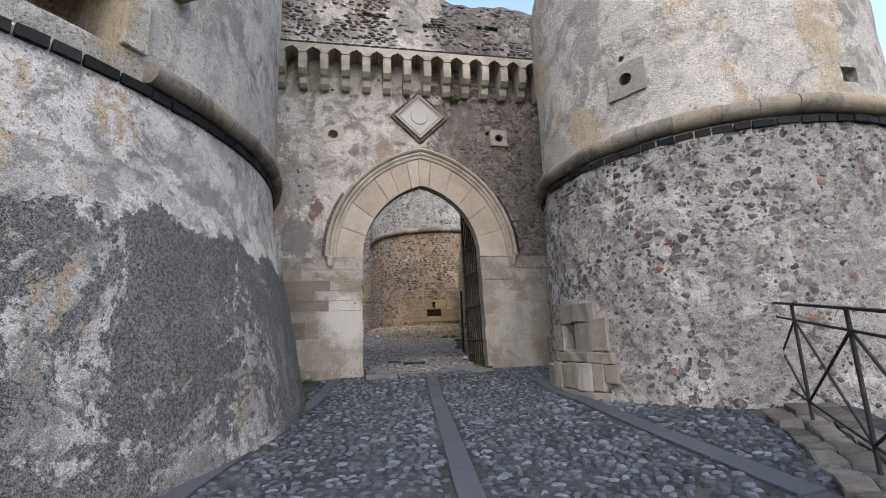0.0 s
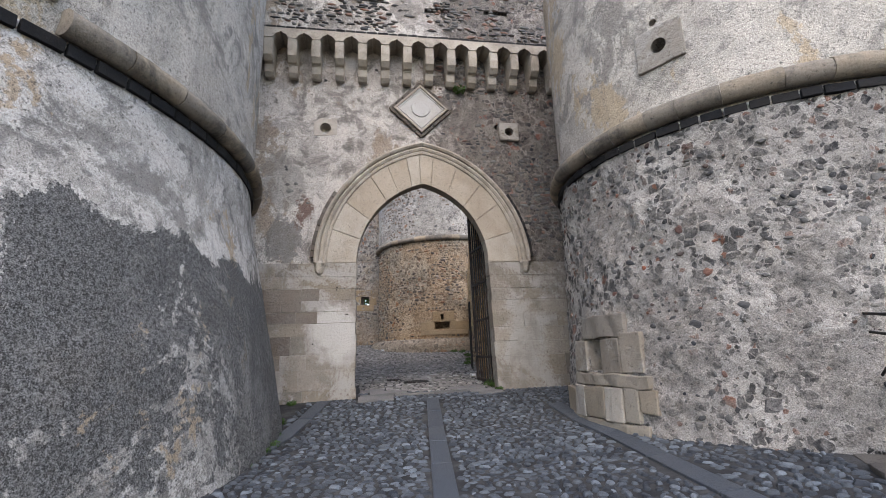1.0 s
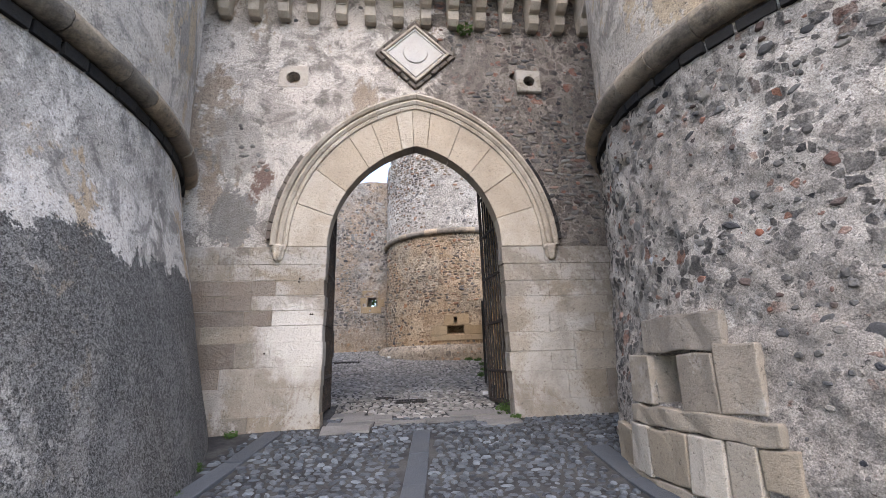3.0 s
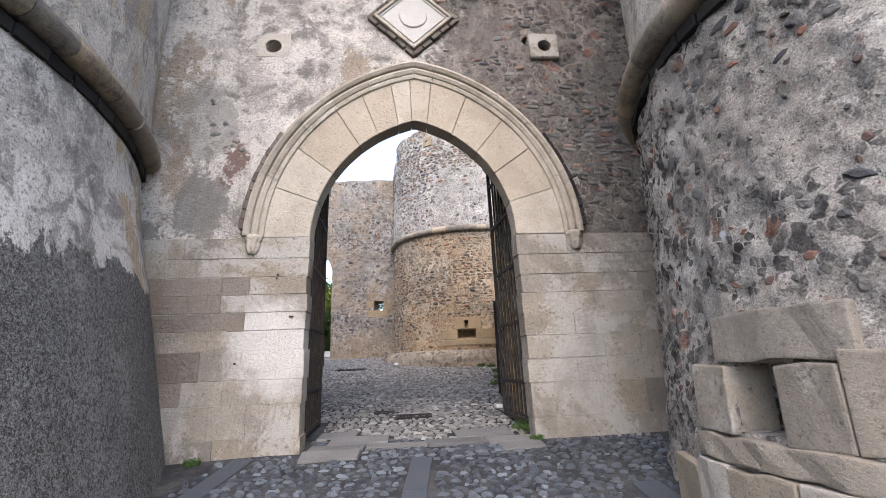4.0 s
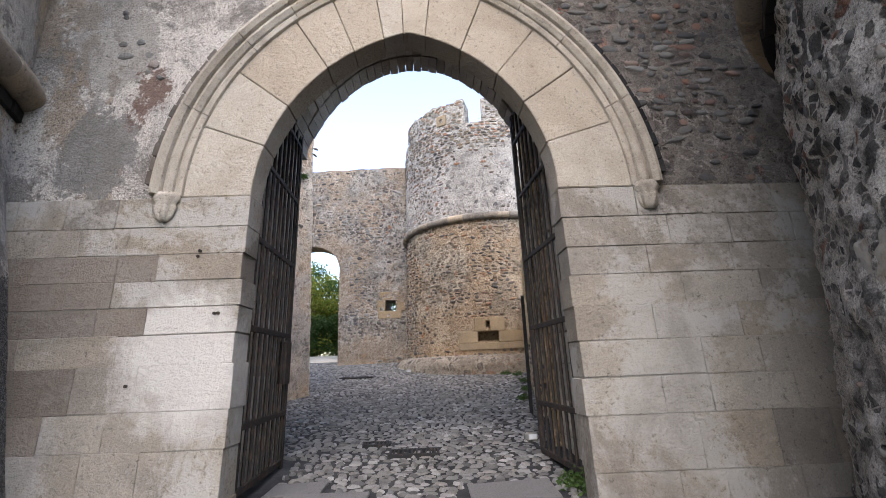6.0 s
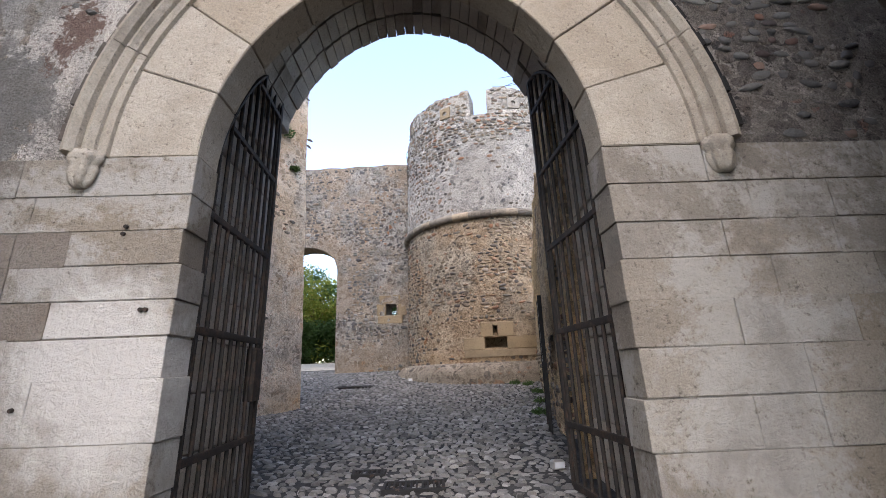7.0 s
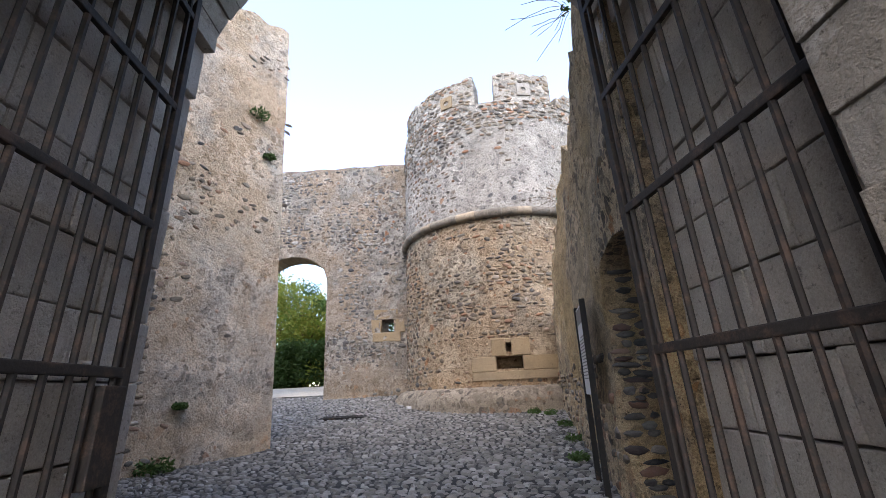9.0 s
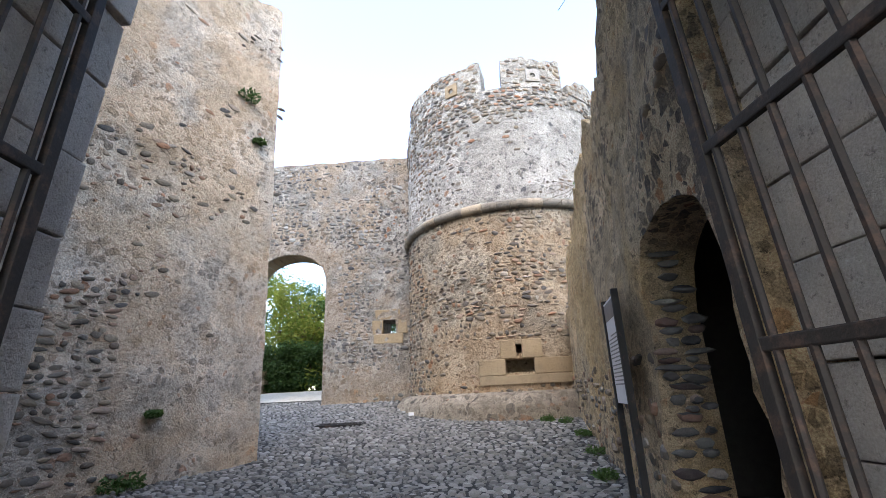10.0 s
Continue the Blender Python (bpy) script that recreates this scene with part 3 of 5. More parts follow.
def make_ground():
    xs = [-300, -80, -30, -14] + [-10 + 0.25 * i for i in range(65)] + [8, 14, 30, 80, 300]
    ys = [-200, -60, -20, -8] + [-5 + 0.25 * i for i in range(141)] + [34, 42, 60, 120, 400]
    verts = [(x, y, gz(x, y) + (fbm((x, y, 0), 0.9, 0.012) if -10 < x < 6 and -5 < y < 30 else -0.02)) for y in ys for x in xs]
    n = len(xs)
    faces = [(j * n + i, j * n + i + 1, (j + 1) * n + i + 1, (j + 1) * n + i) for j in range(len(ys) - 1) for i in range(n - 1)]
    return tagged(raw("ground", verts, faces, M_GROUND, smooth=True), "grey earth and mortar between cobbles, sloping up to the gate", "ground", kind="structure")


ground = make_ground()

# ---------------------------------------------------------------- gate wall, in its own axes: u along, v inwards, w up
GA = radians(11.0)
GU, GV = Vector((math.cos(GA), math.sin(GA), 0)), Vector((-math.sin(GA), math.cos(GA), 0))
GO = Vector((-0.48, 10.62, 0)) + GU * 0.06
SILL = 0.72


def gp(u, v, w):
    p = GO + GU * u + GV * (v + 0.06 * (w - SILL))
    return Vector((p.x, p.y, w))


def gblock(u0, u1, v0, v1, w0, w1):
    return [gp(u0, v0, w0), gp(u1, v0, w0), gp(u1, v1, w0), gp(u0, v1, w0), gp(u0, v0, w1), gp(u1, v0, w1), gp(u1, v1, w1), gp(u0, v1, w1)]


SPRING = 3.45


def pointed(half, rise, s):
    """Point (u, w) on a pointed arch, s from -1 (left foot) over 0 (apex) to 1 (right foot)."""
    r = (half * half + rise * rise) / (2 * half)
    a = math.asin(rise / r) * (1 - abs(s))
    u = r * math.cos(a) - (r - half)
    return (math.copysign(u, s) if s else 0.0), SPRING + r * math.sin(a)


def vault(u):
    return 3.5 + 2.62 * math.sqrt(max(0.0, 1 - (u / 1.78) ** 2))


gate_wall = thing("gate_wall", "weathered stone gate wall with pointed arch between two round towers", "wall", kind="structure")
def gp_at(v0):
    def place(u, v, w):
        return gp(u, v0 + v, w)
    return place


def rear_vault(u):
    return 3.9 + 2.62 * math.sqrt(max(0.0, 1 - (u / 1.9) ** 2))


def low_edge(u):
    return 0.2


def wall_top(u):
    return 9.0


bodies = []
for v0, thick, half, arch in ((0.045, 0.255, 1.78, vault), (0.305, 1.795, 1.9, rear_vault)):
    for a, b, lo in ((-4.8, -half, low_edge), (-half, half, arch), (half, 4.8, low_edge)):
        v_, f_ = panel(gp_at(v0), a, b, lo, wall_top, thick, 0.14 if v0 < 0.1 else 0.25, rough=0.02 if v0 < 0.1 else 0.004)
        bodies.append(raw("wall_body", v_, f_, M_GATEWALL, gate_wall, "plastered rubble masonry", True))
cut(bodies[0], [cutter_rod(gp(-2.2, -0.5, 6.68), gp(-2.2, 0.29, 6.64), 0.125)])
cut(bodies[2], [cutter_rod(gp(2.15, -0.5, 6.73), gp(2.15, 0.29, 6.69), 0.11), cutter_rod(gp(1.88, -0.5, 6.86), gp(1.88, 0.25, 6.86), 0.085, 7)])

cut(bodies[3], [cutter_rod(gp(-2.2, 0.2, 6.65), gp(-2.2, 1.2, 6.58), 0.125)])
cut(bodies[5], [cutter_rod(gp(2.15, 0.2, 6.7), gp(2.15, 1.2, 6.63), 0.11)])

# jamb blocks and courses
COURSES = {-1: [0.62, 0.91, 1.30, 1.59, 1.95, 2.20, 2.43, 2.66, 2.90, 3.16, 3.45], 1: [0.62, 1.00, 1.42, 1.72, 2.02, 2.32, 2.60, 2.86, 3.15, 3.45]}
EDGE = {-1: 1.485, 1: 1.395}
rnd = random.Random(5)
for side in (-1, 1):
    for k, (w0, w1) in enumerate(zip(COURSES[side], COURSES[side][1:])):
        u = EDGE[side] + 0.012 * math.sin(k * 2.1 + side)
        first = True
        while u < 3.9:
            l = (rnd.uniform(0.62, 0.78) if (k + (side > 0)) % 2 else rnd.uniform(0.9, 1.1)) if first else rnd.uniform(0.35, 0.8)
            d = rnd.uniform(-0.006, 0.0)
            a, b = (u, u + l - 0.004) if side > 0 else (-(u + l - 0.004), -u)
            z0, z1 = w0 + rnd.uniform(-0.004, 0.006), w1 + rnd.uniform(-0.008, 0.003)
            bm = rough_block(gblock(a, b, d, 0.30 if first else 0.25, z0, z1), 0.006, 0.003, rnd.random())
            brown = side < 0 and u > 2.1 and (2.15 < w0 < 2.85 or (w0 < 2.0 and rnd.random() < 0.4))
            part("stone_block", bm, M_BROWNSTONE if brown else M_ASHLAR, gate_wall)
            u += l
            first = False
    a, b = EDGE[side] + 0.018, 3.9
    part("joint_mortar", rough_block(gblock(a, b, 0.009, 0.29, 0.6, 3.44) if side > 0 else gblock(-b, -a, 0.009, 0.29, 0.6, 3.44), 0.002, 0.0, 1), M_JOINT, gate_wall, "pale lime mortar between the blocks")

# pointed arch of wedge stones
cuts_l = [-1.0, -0.79, -0.60, -0.37, -0.24, -0.105, -0.02]
cuts_r = [0.075, 0.24, 0.43, 0.60, 0.80, 1.0]
edges = cuts_l + cuts_r
for k, (s0, s1) in enumerate(zip(edges, edges[1:])):
    n_ = 5
    bm = bmesh.new()
    ring = []
    for i in range(n_ + 1):
        s = s0 + (s1 - s0) * i / n_
        e = 0.0012 if i == 0 else (-0.0012 if i == n_ else 0)
        a, b = pointed(1.44, 1.85, s + e), pointed(2.12, 2.62, s + e)
        a = (a[0] - 0.045 * (1 - (a[1] - SPRING) / 1.85), a[1])
        d = 0.004 * math.sin(k * 3.3)
        ring.append([bm.verts.new(gp(*q)) for q in ((a[0], d, a[1]), (b[0], d, b[1]), (b[0], 0.30, b[1]), (a[0], 0.30, a[1]))])
    for r0, r1 in zip(ring, ring[1:]):
        for i in range(4):
            bm.faces.new((r0[i], r1[i], r1[(i + 1) % 4], r0[(i + 1) % 4]))
    bm.faces.new(ring[0])
    bm.faces.new(ring[-1][::-1])
    bmesh.ops.recalc_face_normals(bm, faces=bm.faces[:])
    sharp = [e for e in bm.edges if e.calc_face_angle(0) > 0.6]
    bmesh.ops.bevel(bm, geom=sharp, offset=0.007, segments=2, affect="EDGES")
    part("arch_stone", bm, M_VOUSSOIR, gate_wall)

# drip moulding in lengths, with a carved drop at each foot
PROFILE = [(0.0, 0.0), (0.01, -0.03), (0.06, -0.045), (0.09, -0.03), (0.10, -0.055), (0.15, -0.085), (0.19, -0.075), (0.205, -0.05), (0.22, -0.10), (0.27, -0.135), (0.315, -0.12), (0.335, -0.07), (0.33, 0.0)]
for side in (-1, 1):
    marks = [1.0, 0.76, 0.52, 0.36, 0.20, 0.08, 0.0]
    for k, (s0, s1) in enumerate(zip(marks, marks[1:])):
        bm = bmesh.new()
        rings = []
        for i in range(11):
            s = side * (s0 - 0.001 + (s1 + 0.001 - s0 + 0.001) * i / 10)
            ring = []
            for o, d in PROFILE:
                a = pointed(2.09 + o * 0.8, 2.585 + o * 0.86, s)
                ring.append(bm.verts.new(gp(a[0], d * 1.0 + 0.002 * math.sin(k * 5 + o * 40), a[1])))
            rings.append(ring)
        for r0, r1 in zip(rings, rings[1:]):
            for i in range(len(PROFILE) - 1):
                bm.faces.new((r0[i], r0[i + 1], r1[i + 1], r1[i]))
        bm.faces.new(rings[0])
        bm.faces.new(rings[-1][::-1])
        bmesh.ops.recalc_face_normals(bm, faces=bm.faces[:])
        part("arch_moulding", bm, M_MOULD, gate_wall)
    # carved drop: lobed bud that narrows downwards
    bm = bmesh.new()
    rows = []
    for j in range(9):
        t = j / 8
        rad = 0.092 * (1 - 0.55 * t ** 2.2) * (1.12 if j in (1, 2) else 1.0) if j < 8 else 0.03
        row = []
        for i in range(36):
            a = 2 * math.pi * i / 36
            q = rad * (1 + 0.34 * abs(math.cos(3 * a + 0.9 * t)) * (0.4 + t)) * (0.86 if j == 3 else 1.0)
            row.append(bm.verts.new(gp(side * 2.225 + q * math.cos(a), -0.02 + 0.8 * q * math.sin(a), SPRING + 0.03 - 0.27 * t)))
        rows.append(row)
    for r0, r1 in zip(rows, rows[1:]):
        for i in range(36):
            bm.faces.new((r0[i], r0[(i + 1) % 36], r1[(i + 1) % 36], r1[i]))
    bm.faces.new(rows[0])
    bm.faces.new(rows[-1][::-1])
    bmesh.ops.recalc_face_normals(bm, faces=bm.faces[:])
    part("carved_drop", bm, M_MOULD, gate_wall, "worn carved leaf end of the moulding", True)

# dark slate edging behind the moulding
for side in (-1, 1):
    for k in range(11):
        s0, s1 = side * (0.97 - 0.035 * k), side * (0.97 - 0.035 * (k + 1) + 0.004)
        pts = [pointed(2.36, 2.87, s0), pointed(2.36, 2.87, s1), pointed(2.43, 2.95, s1), pointed(2.43, 2.95, s0)]
        bm = bmesh.new()
        f_ = [bm.verts.new(gp(u, -0.06 + 0.01 * math.sin(k * 2.3), w)) for u, w in pts]
        g_ = [bm.verts.new(gp(u, 0.08, w)) for u, w in pts]
        bm.faces.new(f_)
        bm.faces.new(g_[::-1])
        for i in range(4):
            bm.faces.new((f_[i], g_[i], g_[(i + 1) % 4], f_[(i + 1) % 4]))
        bmesh.ops.recalc_face_normals(bm, faces=bm.faces[:])
        part("slate_edging", bm, M_LAVA if side > 0 else M_DARKBRICK, gate_wall)

# passage side walls of large blocks, behind the open leaves
rnd = random.Random(9)
for side in (-1, 1):
    w = 0.6
    k = 0
    while w < 4.9:
        h = rnd.uniform(0.36, 0.5)
        v = 0.32
        while v < 2.08:
            l = rnd.uniform(0.45, 0.85)
            if v + l > 1.75:
                l = 2.1 - v
            inner = 1.72 - 0.14 * max(0.0, (w - 3.8) / 1.1) ** 2
            d = rnd.uniform(-0.01, 0.01)
            a, b = (inner + d, 2.0) if side > 0 else (-2.0, -inner - d)
            part("passage_block", rough_block(gblock(a, b, v, v + l - 0.008, w + 0.004, w + h - 0.006), 0.012, 0.006, rnd.random()), M_PASSAGE, gate_wall)
            v += l
        w += h

# rear vault of rough bricks on edge
rnd = random.Random(12)
nb = 46
for row, (v0, v1) in enumerate(((1.72, 2.09), (1.36, 1.71), (1.0, 1.35), (0.66, 0.99), (0.32, 0.65))):
    for k in range(nb):
        a0, a1 = math.pi * (k + 0.03) / nb, math.pi * (k + 0.97) / nb
        r1 = rnd.uniform(0.0, 0.03)
        pts = []
        for a, rr in ((a0, 1.74 + r1), (a1, 1.74 + r1), (a1, 1.92), (a0, 1.92)):
            pts.append((rr * math.cos(a), 3.9 + (rr + 0.72) * math.sin(a)))
        if pts[0][1] < 5.0:
            continue
        bm = bmesh.new()
        f_ = [bm.verts.new(gp(u, v0 + 0.02 * rnd.random(), w_)) for u, w_ in pts]
        g_ = [bm.verts.new(gp(u, v1 - 0.02 * rnd.random(), w_)) for u, w_ in pts]
        bm.faces.new(f_)
        bm.faces.new(g_[::-1])
        for i in range(4):
            bm.faces.new((f_[i], g_[i], g_[(i + 1) % 4], f_[(i + 1) % 4]))
        bmesh.ops.recalc_face_normals(bm, faces=bm.faces[:])
        part("vault_brick", bm, M_PASSAGE if rnd.random() < 0.7 else M_MOULD, gate_wall)

# machicolation: brackets, scalloped lintel, dark tile course and parapet
for i in range(14):
    u = -3.46 + 0.525 * i
    bm = bmesh.new()
    side_prof = [(0.06, 7.86), (-0.10, 7.84), (-0.20, 7.92), (-0.24, 8.08), (-0.235, 8.10), (-0.33, 8.12), (-0.44, 8.22), (-0.48, 8.40), (-0.48, 8.66), (0.06, 8.66)]
    a = [bm.verts.new(gp(u - 0.1, v, w)) for v, w in side_prof]
    b = [bm.verts.new(gp(u + 0.1, v, w)) for v, w in side_prof]
    bm.faces.new(a)
    bm.faces.new(b[::-1])
    for j in range(len(side_prof)):
        k = (j + 1) % len(side_prof)
        bm.faces.new((a[j], b[j], b[k], a[k]))
    bmesh.ops.recalc_face_normals(bm, faces=bm.faces[:])
    bmesh.ops.bevel(bm, geom=[e for e in bm.edges if e.calc_face_angle(0) > 1.2], offset=0.02, segments=2, affect="EDGES")
    part("bracket", bm, M_MOULD, gate_wall, "rounded sandstone bracket")


def scallop(u):
    q = ((u + 3.46) / 0.525) % 1.0 - 0.5
    x = abs(q) * 0.525
    return 8.64 if x > 0.165 else 8.64 + 0.13 * math.sqrt(max(0, 1 - (x / 0.165) ** 2)) + (0.03 if x < 0.03 else 0)


def gp_front(u, v, w):
    return gp(u, v - 0.5, w)


v_, f_ = panel(gp_front, -3.75, 3.65, scallop, lambda u: 8.90, 0.56, step=0.03, rough=0.006)
raw("scalloped_lintel", v_, f_, M_MOULD, gate_wall, "pale sandstone lintel with scalloped arches")
rnd = random.Random(3)
u = -3.75
while u < 3.6:
    l = rnd.uniform(0.2, 0.27)
    part("dark_tile", rough_block(gblock(u, u + l - 0.02, -0.50 + rnd.uniform(0, 0.02), 0.0, 8.905, 8.965), 0.006, 0.004, rnd.random()), M_LAVA, gate_wall)
    u += l


def gp_par(u, v, w):
    return gp(u, v - 0.44, w)


def parapet_top(u):
    return 10.62 + 0.05 * math.sin(u * 3.1) + 0.03 * math.sin(u * 11.0) - 0.03 * u


v_, f_ = panel(gp_par, -4.4, 4.4, lambda u: 8.97, parapet_top, 1.2, rough=0.035)
parapet = raw("parapet_wall", v_, f_, M_GATEWALL, gate_wall, "rubble parapet with broken slots", True)
cut(parapet, [cutter_box(Matrix.Translation(gp(uu, -0.5, ww)) @ Matrix.Rotation(GA, 4, "Z"), 0.62, 0.5, 0.13) for uu, ww in ((-1.15, 9.95), (0.45, 9.78), (1.95, 9.85))])

# relief in a lozenge above the arch
relief = thing("relief_panel", "lozenge-shaped pale marble relief panel framed with dark bricks", "relief")
RM = Matrix.Translation(gp(0.01, 0.02, 7.23)) @ Matrix.Rotation(GA, 4, "Z") @ Matrix.Rotation(radians(-3.5), 4, "X") @ Matrix.Rotation(radians(45), 4, "Y") @ Matrix.Rotation(radians(90), 4, "X")
part("relief_slab", boxes((-0.43, 0.43, -0.43, 0.43, 0.0, 0.05), bevel=0.01, m=RM), M_MARBLE, relief)
for s_, z_, wd in ((0.46, 0.085, 0.05), (0.385, 0.07, 0.025)):
    for k in range(4):
        part("relief_frame", boxes((-s_, s_, s_ - wd, s_, 0.0, z_), bevel=0.01, m=RM @ Matrix.Rotation(k * math.pi / 2, 4, "Z")), M_MOULD if s_ > 0.4 else M_MARBLE, relief)
bm = bmesh.new()
bmesh.ops.create_cone(bm, cap_ends=True, segments=28, radius1=0.235, radius2=0.215, depth=0.03, matrix=RM @ Matrix.Translation((0, 0, 0.058)))
part("emblem_disc", bm, M_MARBLE, relief, "worn round emblem", False)
for k in range(4):
    for j in range(5):
        x = -0.52 + j * 0.21
        part("brick", boxes((x, x + 0.185, 0.475, 0.545, -0.05, 0.03 + 0.012 * ((j * 7 + k * 3) % 3)), bevel=0.008, m=RM @ Matrix.Rotation(k * math.pi / 2, 4, "Z")), M_DARKBRICK, relief)

# stone collar round the loophole
bm = boxes((-0.24, 0.24, -0.03, 0.25, -0.24, 0.24), bevel=0.02, m=Matrix.Translation(gp(2.15, 0.0, 6.72)) @ Matrix.Rotation(GA, 4, "Z") @ Matrix.Rotation(radians(-3), 4, "X"))
collar = part("loophole_collar", bm, M_ASHLAR, gate_wall, "square stone with a round hole")
cut(collar, [cutter_rod(gp(2.15, -0.5, 6.73), gp(2.15, 0.7, 6.68), 0.11)])
bm = boxes((-0.27, 0.27, 0.038, 0.25, -0.24, 0.24), bevel=0.02, m=Matrix.Translation(gp(-2.2, 0.0, 6.68)) @ Matrix.Rotation(GA, 4, "Z") @ Matrix.Rotation(radians(-3), 4, "X"))
collar = part("loophole_collar", bm, M_PASSAGE, gate_wall, "square stone with a round hole")
cut(collar, [cutter_rod(gp(-2.2, -0.5, 6.69), gp(-2.2, 0.7, 6.61), 0.125)])

# ---------------------------------------------------------------- towers
LC, RC, IC = (-8.93, 6.5), (5.22, 8.85), (-0.55, 25.2)


def tp(c, r, deg, z):
    a = radians(deg)
    return Vector((c[0] + r * math.cos(a), c[1] + r * math.sin(a), z))


def ring_course(parent, c, r, z, rad, d0, d1, step, mat, name="string_course_stone", label=""):
    """A round moulding in separate lengths."""
    rr = random.Random(int(r * 100))
    d = d0
    while d < d1:
        l = step * rr.uniform(0.7, 1.3)
        n_ = 6
        verts, faces = [], []
        q = rad * rr.uniform(0.94, 1.05)
        dz, dr = rr.uniform(-0.008, 0.008), rr.uniform(-0.008, 0.008)
        for i in range(n_ + 1):
            for j in range(10):
                b = 2 * math.pi * j / 10
                x = q * (1 + 0.05 * noise.noise(Vector((d + i * 0.5, b * 2, r)) * 1.7))
                verts.append(tp(c, r + dr + x * math.cos(b), d + (l - 0.12) * i / n_, z + dz + x * math.sin(b)))
        for i in range(n_):
            for j in range(10):
                k = (j + 1) % 10
                faces.append((i * 10 + j, (i + 1) * 10 + j, (i + 1) * 10 + k, i * 10 + k))
        faces.append(tuple(range(10)))
        faces.append(tuple(reversed(range(n_ * 10, n_ * 10 + 10))))
        raw(name, verts, faces, mat, parent, label, True)
        d += l


def tile_course(parent, c, r, z0, z1, d0, d1, step, mat, depth=0.08):
    rr = random.Random(int(r * 77))
    d = d0
    while d < d1:
        l = step * rr.uniform(0.8, 1.2)
        e = step * 0.09
        ro = r + rr.uniform(-0.012, 0.012)
        q = [tp(c, ro, d, z0), tp(c, ro, d + l - e, z0), tp(c, ro - depth, d + l - e, z0), tp(c, ro - depth, d, z0), tp(c, ro, d, z1), tp(c, ro, d + l - e, z1), tp(c, ro - depth, d + l - e, z1), tp(c, ro - depth, d, z1)]
        bm = rough_block(q, 0.006, 0.003, rr.random())
        bmesh.ops.recalc_face_normals(bm, faces=bm.faces[:])
        part("dark_tile", bm, mat, parent)
        d += l


# --- plastered tower beside the gate
tower_l = thing("round_tower", "battered round tower with grey-white peeling plaster", "tower", "gate towers")
v_, f_ = revolve(*LC, [(6.80, -0.3), (6.66, 0.4), (6.32, 2.2), (6.05, 3.5), (5.95, 4.36)], 220, 0.022)
raw("lower_wall", v_, f_, M_LEFT, tower_l, "sloping base with grey cement coat below pale plaster", True)
v_, f_ = revolve(*LC, [(5.86, 4.30), (5.97, 4.62), (6.02, 9.0), (6.02, 13.0)], 200, 0.022)
upper_l = raw("upper_wall", v_, f_, M_UPPER, tower_l, "pale stained plaster", True)
ring_course(tower_l, LC, 6.02, 4.57, 0.14, -18.5, 60, 6.0, M_ROLL)
tile_course(tower_l, LC, 6.0, 4.30, 4.42, -75, 60, 3.0, M_LAVA)
v_, f_ = revolve(*LC, [(5.90, 4.27), (5.965, 4.40), (5.9, 4.45)], 200, 0.004)
raw("mortar_bed", v_, f_, M_MORTAR, tower_l, "white mortar between the dark tiles")

# --- rubble tower beside the gate
tower_r = thing("round_tower", "round tower of mortared rubble with projecting string course", "tower", "gate towers")
v_, f_ = revolve(*RC, [(3.4, -2.4), (3.28, -0.3), (3.22, 0.4), (3.12, 1.8), (3.07, 3.0), (3.05, 4.28)], 520, 0.035, dz=0.04, pits=0.03)
lower_r = raw("lower_wall", v_, f_, M_TOWERR, tower_r, "rough rubble with dark stones in pale mortar", True)
v_, f_ = revolve(*RC, [(2.96, 4.2), (3.0, 4.55), (3.02, 7.2), (3.02, 8.5), (2.9, 9.0), (2.7, 9.3), (2.1, 9.55)], 180, 0.02)
upper_r = raw("upper_wall", v_, f_, M_UPPER, tower_r, "plastered upper wall with a gun port", True)
ring_course(tower_r, RC, 3.10, 4.47, 0.135, 110, 330, 9.0, M_ROLL)
v_, f_ = revolve(*RC, [(3.0, 4.17), (3.065, 4.28), (3.0, 4.36)], 160, 0.004)
raw("mortar_bed", v_, f_, M_MORTAR, tower_r, "white mortar between the dark tiles")
tile_course(tower_r, RC, 3.10, 4.20, 4.30, 110, 330, 5.0, M_LAVA)

# --- tower in the court
tower_i = thing("round_tower", "round rubble tower with merlons standing in the courtyard", "tower")
v_, f_ = revolve(*IC, [(3.46, 1.0), (3.42, 3.0), (3.38, 6.66)], 180, 0.03)
lower_i = raw("lower_wall", v_, f_, M_COURT, tower_i, "warm brown rubble", True)
v_, f_ = revolve(*IC, [(3.36, 6.6), (3.40, 6.9), (3.36, 10.3), (3.33, 10.45)], 180, 0.03)
upper_i = raw("upper_wall", v_, f_, M_COURTUP, tower_i, "grey rubble with remains of pale plaster", True)
ring_course(tower_i, IC, 3.42, 6.78, 0.13, 170, 360, 8.0, M_ROLL)
for d0, d1, h in ((186, 207, 10.75), (207.5, 263, 11.42), (273.5, 305, 11.42), (309, 345, 11.0)):
    v_, f_ = panel(lambda u, v, w: tp(IC, 3.35 - v, u * 17, w), d0 / 17, d1 / 17, lambda u: 10.4, lambda u, h=h, d=d0 / 17: h - 0.5 * max(0, 0.35 - (u - d)) ** 0.5 * (h < 11.2) + 0.05 * math.sin(u * 5) + 0.04 * math.sin(u * 17), 0.75, rough=0.03)
    raw("merlon", v_, [q[::-1] for q in f_], M_COURTUP, tower_i, "rubble merlon", True)
# plinth
v_, f_ = revolve(*IC, [(3.90, 0.8), (3.84, 1.85), (3.66, 2.06), (3.35, 2.16)], 160, 0.04)
raw("plinth", v_, f_, M_PLINTH, tower_i, "worn sloping plinth", True)

